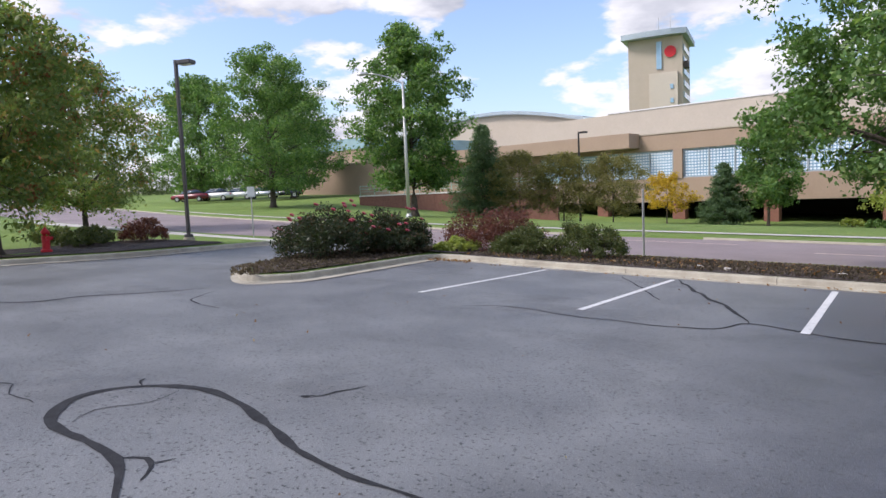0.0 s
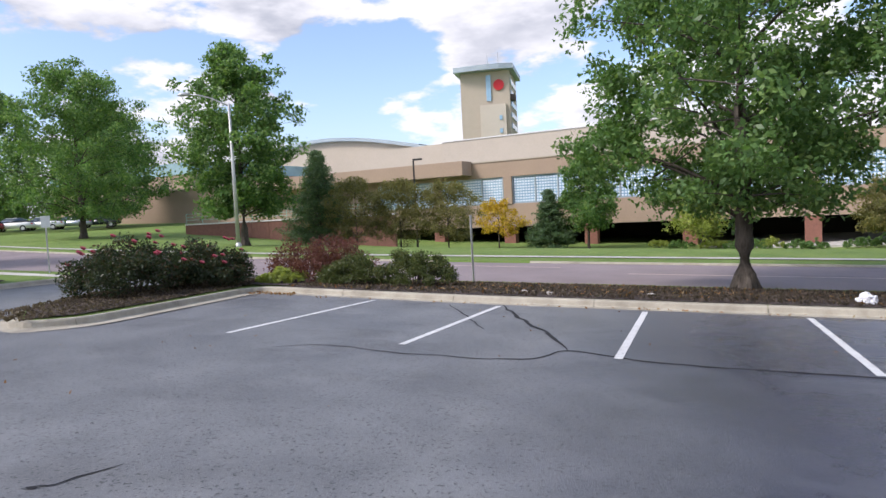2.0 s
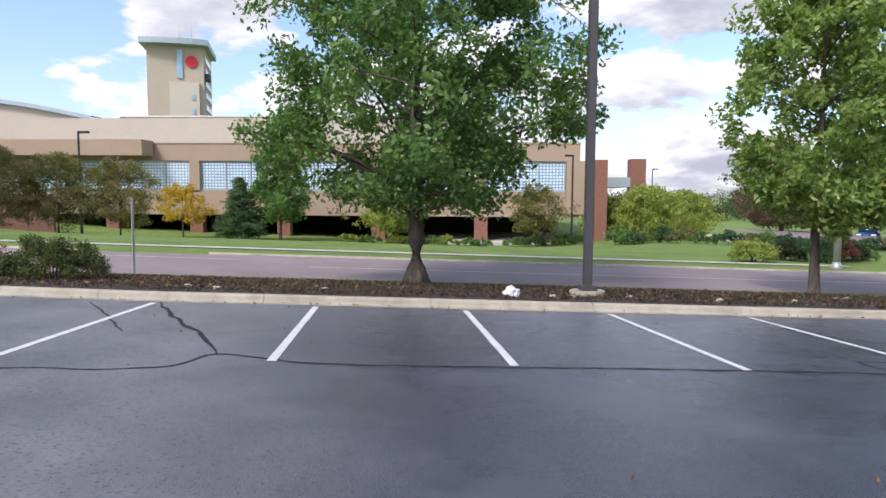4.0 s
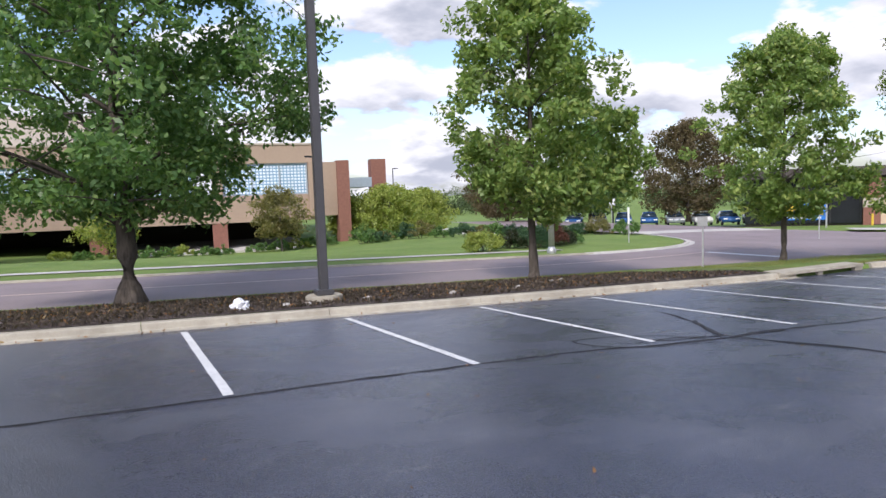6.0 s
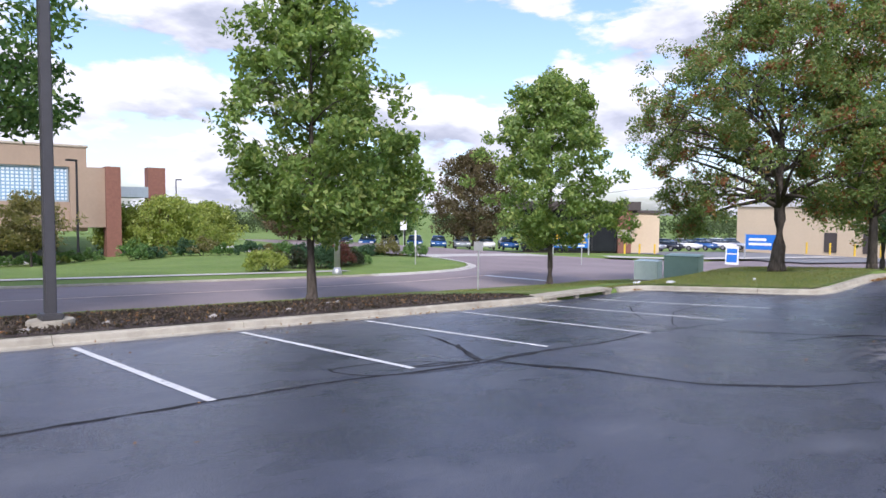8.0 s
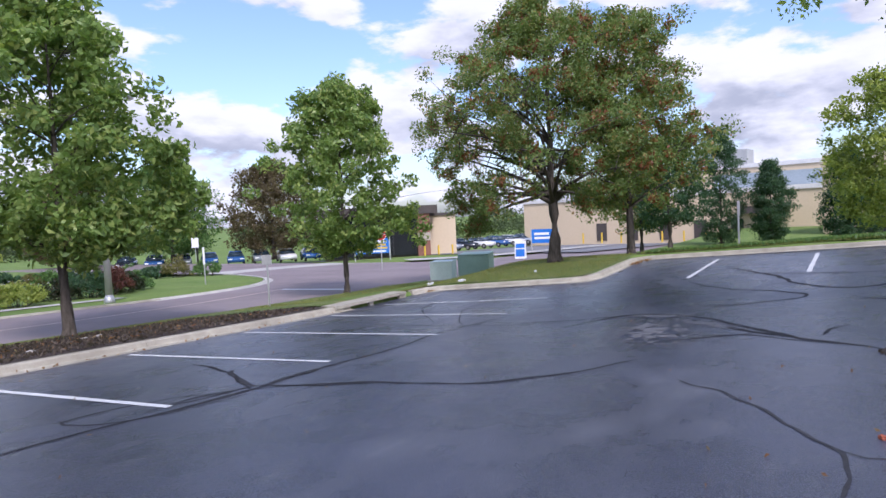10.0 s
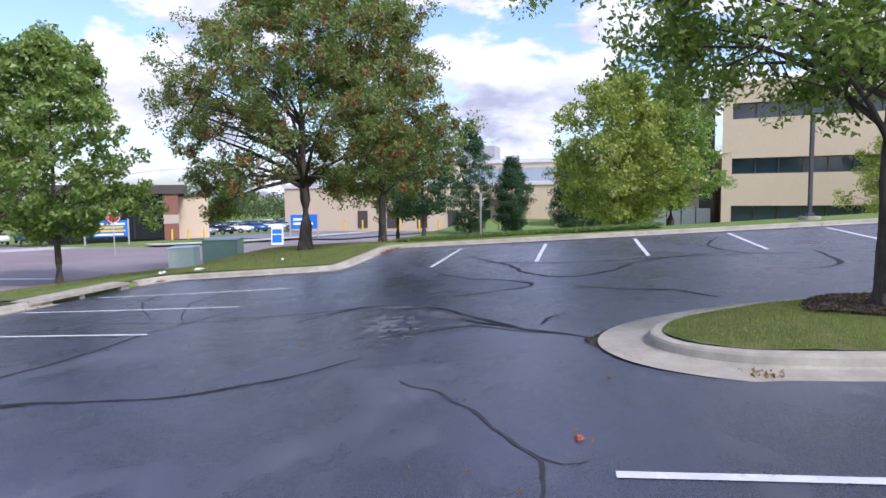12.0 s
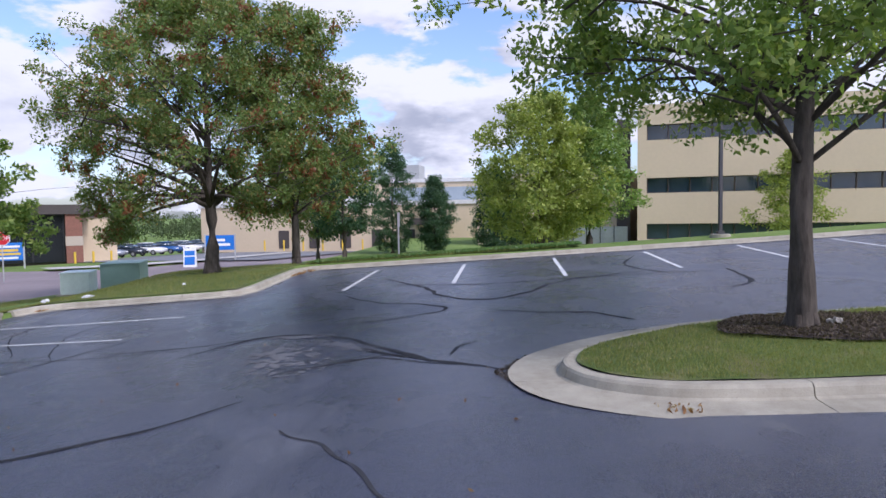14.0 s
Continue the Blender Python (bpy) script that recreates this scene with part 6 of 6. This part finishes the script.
P_BLUE = plain("car_blue", (0.035, 0.11, 0.30), 0.25, 0.2, 0.05, spec=0.7, bump=0)
P_WHITE = plain("car_white", (0.75, 0.75, 0.74), 0.25, 0, 0.03, spec=0.7, bump=0)
P_SILVER = plain("car_silver", (0.42, 0.45, 0.49), 0.25, 0.5, 0.05, spec=0.7, bump=0)
P_DARK = plain("car_dark", (0.02, 0.025, 0.035), 0.2, 0, 0.05, spec=0.7, bump=0)
P_RED = plain("car_maroon", (0.16, 0.015, 0.025), 0.25, 0, 0.05, spec=0.7, bump=0)
rnd = random.Random(4)
row = [(P_DARK, "dark"), (P_BLUE, "blue"), (P_SILVER, "silver"), (P_BLUE, "blue"), (P_BLUE, "blue"), (P_SILVER, "silver"), (P_WHITE, "white"), (P_BLUE, "blue"), (P_SILVER, "silver"), (P_DARK, "dark"), (P_BLUE, "blue")]
for k, (paint, word) in enumerate(row):
    car(43.5 + 2.15 * k, 54.0 - 1.75 * k, -2.15 - 0.03 * k, 231 + rnd.uniform(-2, 2), paint, word + " parked car in a row beyond the street")
for k, (paint, word) in enumerate([(P_RED, "maroon"), (P_WHITE, "white"), (P_WHITE, "white"), (P_SILVER, "silver"), (P_DARK, "dark")]):
    car(-75.5 + 1.7 * k, 34.5 + 2.3 * k, 2.3, 215 + rnd.uniform(-4, 4), paint, word + " parked car on the rise beyond the lawn")
for k, (paint, word) in enumerate([(P_SILVER, "silver"), (P_DARK, "dark"), (P_WHITE, "white"), (P_BLUE, "blue"), (P_WHITE, "white"), (P_SILVER, "silver")]):
    car(75 + 2.7 * k, 33 - 1.0 * k, -2.6, 260 + rnd.uniform(-4, 4), paint, word + " parked car beside the tan building")


# ---------------------------------------------------------------- buildings at the far end
def bank():
    m = Matrix.Translation((59.6, 32.1, -2.2)) @ pose(0, 0, 0, 0, 0, -52)
    b = thing("brick_building", m, "low brick building with dark glazed front and flat roof", "building")
    part("body", boxed(-6.3, 3.9, 0.6, 16, -0.5, 4.6), M_DARKBROWN, b)
    part("roof_fascia", boxed(-6.9, 6.2, -0.5, 16.6, 4.6, 5.5), M_DARKBROWN, b)
    for k in range(4):
        x0 = -6.35 + 2.55 * k
        w = part("window", boxed(x0, x0 + 2.4, 0.35, 0.58, 0.1, 4.5), M_SMOKED, b)
        part("mullion", boxed(x0 + 2.4, x0 + 2.55, 0.22, 0.6, 0.1, 4.6), M_BLACK, w)
        part("transom", boxed(x0, x0 + 2.4, 0.25, 0.345, 2.9, 3.05), M_BLACK, w)
    part("corner_pier", boxed(3.9, 5.3, -0.3, 1.2, -0.5, 4.6), M_BRICK, b)
    part("stone_band", boxed(3.86, 5.34, -0.34, -0.3, 1.6, 2.5), M_BEIGE, b)
    part("wing", boxed(5.3, 8.6, 2.5, 12, -0.5, 4.3), M_CREAM, b)
    part("wing_roof", boxed(5.3, 8.8, 2.3, 12.2, 4.3, 4.6), M_DARKBROWN, b)
    for k in range(3):
        part("bollard", tube(bmesh.new(), [(4.4 + 1.5 * k, -2.6, -0.2), (4.4 + 1.5 * k, -2.6, 1.1)], [0.1, 0.1], 10), M_YELLOW, b)


bank()


def tan_block():
    m = Matrix.Translation((86, 10.5, -2.3)) @ pose(0, 0, 0, 0, 0, -96)
    b = thing("tan_building", m, "long low tan building with white roof bands", "building")
    part("low_wing", boxed(-17, 24, 0, 14, -0.5, 5.4), M_CREAM, b)
    part("roof_band", boxed(-17.2, 24.2, -0.2, 14.2, 5.4, 5.9), M_TRIM, b)
    part("main_block", boxed(4, 34, 9, 28, -0.5, 8.6), M_CREAM, b)
    part("main_roof_band", boxed(3.8, 34.2, 8.8, 28.2, 8.6, 9.1), M_TRIM, b)
    part("grey_roof", boxed(8, 34, 4, 8.79, 5.9, 7.7), M_ROOFMETAL, b)
    part("rooftop_unit", boxed(6.0, 10.5, 11, 15, 9.1, 11.2), M_STEEL, b)
    part("porch", boxed(12, 17, -2.2, 0, 2.9, 3.7), M_DARKBROWN, b)
    for k in range(5):
        part("service_door", boxed(-6 + 4.2 * k, -4.6 + 4.2 * k, -0.08, 0, 0, 2.3), M_DARKBROWN, b)
    for k in range(9):
        part("bollard", tube(bmesh.new(), [(-7 + 2.6 * k, -2.2, -0.2), (-7 + 2.6 * k, -2.2, 1.15)], [0.11, 0.11], 10), M_YELLOW, b)


tan_block()


def office_wing():
    m = Matrix.Translation((57.4, -22.4, -0.9)) @ pose(0, 0, 0, 0, 0, -106)
    b = thing("office_wing", m, "recessed tan wing behind a grey panel fence", "building")
    part("wall", boxed(-14, -0.1, 3.5, 14, -0.5, 6.4), M_CREAM, b)
    part("dark_reveal", boxed(-1.2, -0.1, 2.6, 3.4, -0.5, 10.6), M_DARKBROWN, b)
    for k in range(9):
        part("fence_panel", boxed(-10.5 + 1.15 * k, -9.42 + 1.15 * k, 1.6, 1.68, 0, 1.5), M_STEEL if k > 3 else M_BLACK, b)
        part("fence_post", boxed(-10.56 + 1.15 * k, -10.5 + 1.15 * k, 1.56, 1.72, -0.3, 1.6), M_BLACK, b)


office_wing()


# ---------------------------------------------------------------- loose cover: grass blades, chips, fallen leaves
def scatter_blades(name, outline, zf, n, size, mat, label, seed, category="grass"):
    rng = random.Random(seed)
    xs_, ys_ = [p[0] for p in outline], [p[1] for p in outline]
    cs = []
    while len(cs) < n:
        p = (rng.uniform(min(xs_), max(xs_)), rng.uniform(min(ys_), max(ys_)))
        if in_loop(p, outline):
            cs.append(p)
    rg = np.random.default_rng(seed)
    k = len(cs)
    base = np.array([(x, y, zf(x, y)) for x, y in cs])
    h = size * rg.uniform(0.5, 1.3, k)[:, None]
    lean = rg.normal(size=(k, 3)) * 0.35
    lean[:, 2] = 1
    side = rg.normal(size=(k, 3))
    side[:, 2] = 0
    side /= np.linalg.norm(side, axis=1)[:, None]
    v = np.empty((k, 3, 3))
    v[:, 0], v[:, 1], v[:, 2] = base - side * size * 0.10, base + side * size * 0.10, base + lean * h
    me = bpy.data.meshes.new(name)
    me.from_pydata(v.reshape(-1, 3).tolist(), [], np.arange(k * 3).reshape(-1, 3).tolist())
    me.materials.append(mat)
    return tagged(new(name, me), label, category, kind="stuff")


M_BLADE = leaf_mat("grass_blade", [(0.0, (0.14, 0.17, 0.05)), (0.6, (0.235, 0.265, 0.075)), (1.0, (0.40, 0.33, 0.16))], 0.6)
isle_in = offset(ISLE_EDGE, -0.2)
scatter_blades("grass", isle_in, isle_top, 60000, 0.04, M_BLADE, "short grass blades on the island", 1)
scatter_blades("grass", [(18.9, 0.6), (19.1, -4.4), (25, -4.4), (30, 2), (24, 6), (14, 4.5), (17, 1.2)], lambda x, y: land_z(x, y) + 0.02, 40000, 0.065, M_BLADE, "uneven grass blades on the verge", 2)
scatter_blades("grass", [(24.5, -4.7), (26.5, -4.7), (26, -13.5), (24.15, -13.5), (24.3, -9.5)], lambda x, y: land_z(x, y) + 0.02, 9000, 0.11, M_BLADE, "longer grass behind the far kerb", 3)
scatter_blades("grass", [(-11, 5.0), (4, 5.0), (12, 4.2), (14, 5.5), (-12, 5.55)], lambda x, y: land_z(x, y) + 0.02, 12000, 0.045, M_BLADE, "dry grass edge along the street", 4)


def chips(name, outline, zf, n, size, mat, label, seed, category):
    rng = random.Random(seed)
    xs_, ys_ = [p[0] for p in outline], [p[1] for p in outline]
    cs = []
    while len(cs) < n:
        p = (rng.uniform(min(xs_), max(xs_)), rng.uniform(min(ys_), max(ys_)))
        if in_loop(p, outline):
            cs.append((*p, zf(*p)))
    return tagged(leaf_cloud(name, cs, 0.01, 1, size, mat, None, seed, 0.3, "", 0.0, 0.4), label, category, kind="stuff")


M_CHIP = leaf_mat("wood_chip", [(0.0, (0.035, 0.027, 0.023)), (0.6, (0.105, 0.080, 0.066)), (1.0, (0.22, 0.175, 0.145))], 0.9)
M_FALLEN = leaf_mat("fallen_leaf", [(0.0, (0.16, 0.07, 0.03)), (0.6, (0.30, 0.16, 0.07)), (1.0, (0.42, 0.33, 0.20))], 0.8)
chips("wood_chip", [(-11.2, 1.2), (-6, 0.75), (13.8, 0.75), (12.4, 4.2), (4, 5.0), (-11.2, 5.0)], lambda x, y: land_z(x, y) + 0.045, 16000, 0.10, M_CHIP, "loose dark wood chips", 5, "mulch")
chips("wood_chip", [(-12.2, 1.0), (-11.7, -2.2), (-11.4, -4.9), (-11.8, -5.6), (-13.0, -4.7), (-14.5, -1.6), (-14.3, 4.5)], lambda x, y: land_z(x, y) + 0.045, 5000, 0.09, M_CHIP, "loose dark wood chips in the island bed", 6, "mulch")
chips("wood_chip", [(10.6 + 0.95 * math.cos(a) + 0.12 * math.sin(3 * a), -14.85 + 1.15 * math.sin(a)) for a in np.linspace(0, 6.0, 16)], lambda x, y: isle_top(x, y) + 0.05, 4200, 0.055, M_CHIP, "dark mulch ring round the island tree", 7, "mulch")
chips("fallen_leaf", [(-12, 0.5), (14, 0.5), (14, 0.25), (-12, 0.25)], lambda x, y: lot_z(x, y) + 0.02, 130, 0.07, M_FALLEN, "fallen leaves in the gutter", 8, "leaves")
chips("fallen_leaf", [(-10, -12), (16, -12), (16, 0), (-10, 0)], lambda x, y: lot_z(x, y) + 0.012, 110, 0.05, M_FALLEN, "scattered fallen leaves on the asphalt", 9, "leaves")
chips("grit", [(8.75, -11.6), (9.3, -11.25), (9.9, -11.02), (10.8, -11.45), (9.9, -11.2), (9.3, -11.4)], lambda x, y: lot_z(x, y) + 0.012, 420, 0.035, M_CHIP, "broken grit along the island apron", 10, "grit")
chips("fallen_leaf", [(-11.0, 1.0), (13.5, 0.8), (12, 4.2), (4, 5.2), (-11, 5.0)], lambda x, y: land_z(x, y) + 0.05, 1100, 0.10, M_FALLEN, "dry leaves lying on the mulch", 11, "leaves")
chips("fallen_leaf", [(8.1, -12.75), (8.42, -12.85), (8.42, -12.4), (8.15, -12.45)], lambda x, y: lot_z(x, y) + 0.02, 34, 0.055, M_FALLEN, "dead leaves caught at the kerb joint", 12, "leaves")
chips("fallen_leaf", [(18.3, 0.2), (18.6, 0.2), (18.6, 0.6), (18.2, 0.6)], lambda x, y: lot_z(x, y) + 0.03, 70, 0.10, M_FALLEN, "dead leaves caught in the kerb corner", 13, "leaves")
chips("fallen_leaf", [(23.6, -5.2), (24.2, -5.2), (24.2, -4.8), (22.4, -4.8)], lambda x, y: lot_z(x, y) + 0.03, 90, 0.10, M_FALLEN, "dead leaves caught in the far kerb corner", 14, "leaves")
chips("fallen_leaf", [(-11.9, 0.5), (-10.6, 0.5), (-10.6, 0.85), (-11.9, 0.85)], lambda x, y: lot_z(x, y) + 0.03, 90, 0.09, M_FALLEN, "dead leaves caught in the kerb corner by the island", 15, "leaves")
chips("groundcover", [(24.55, -4.9), (26.0, -4.9), (25.4, -14), (24.15, -14), (24.4, -9.5)], lambda x, y: land_z(x, y) + 0.09, 15000, 0.11, M_LEAF_A, "low leafy ground cover behind the far kerb", 16, "ground cover")
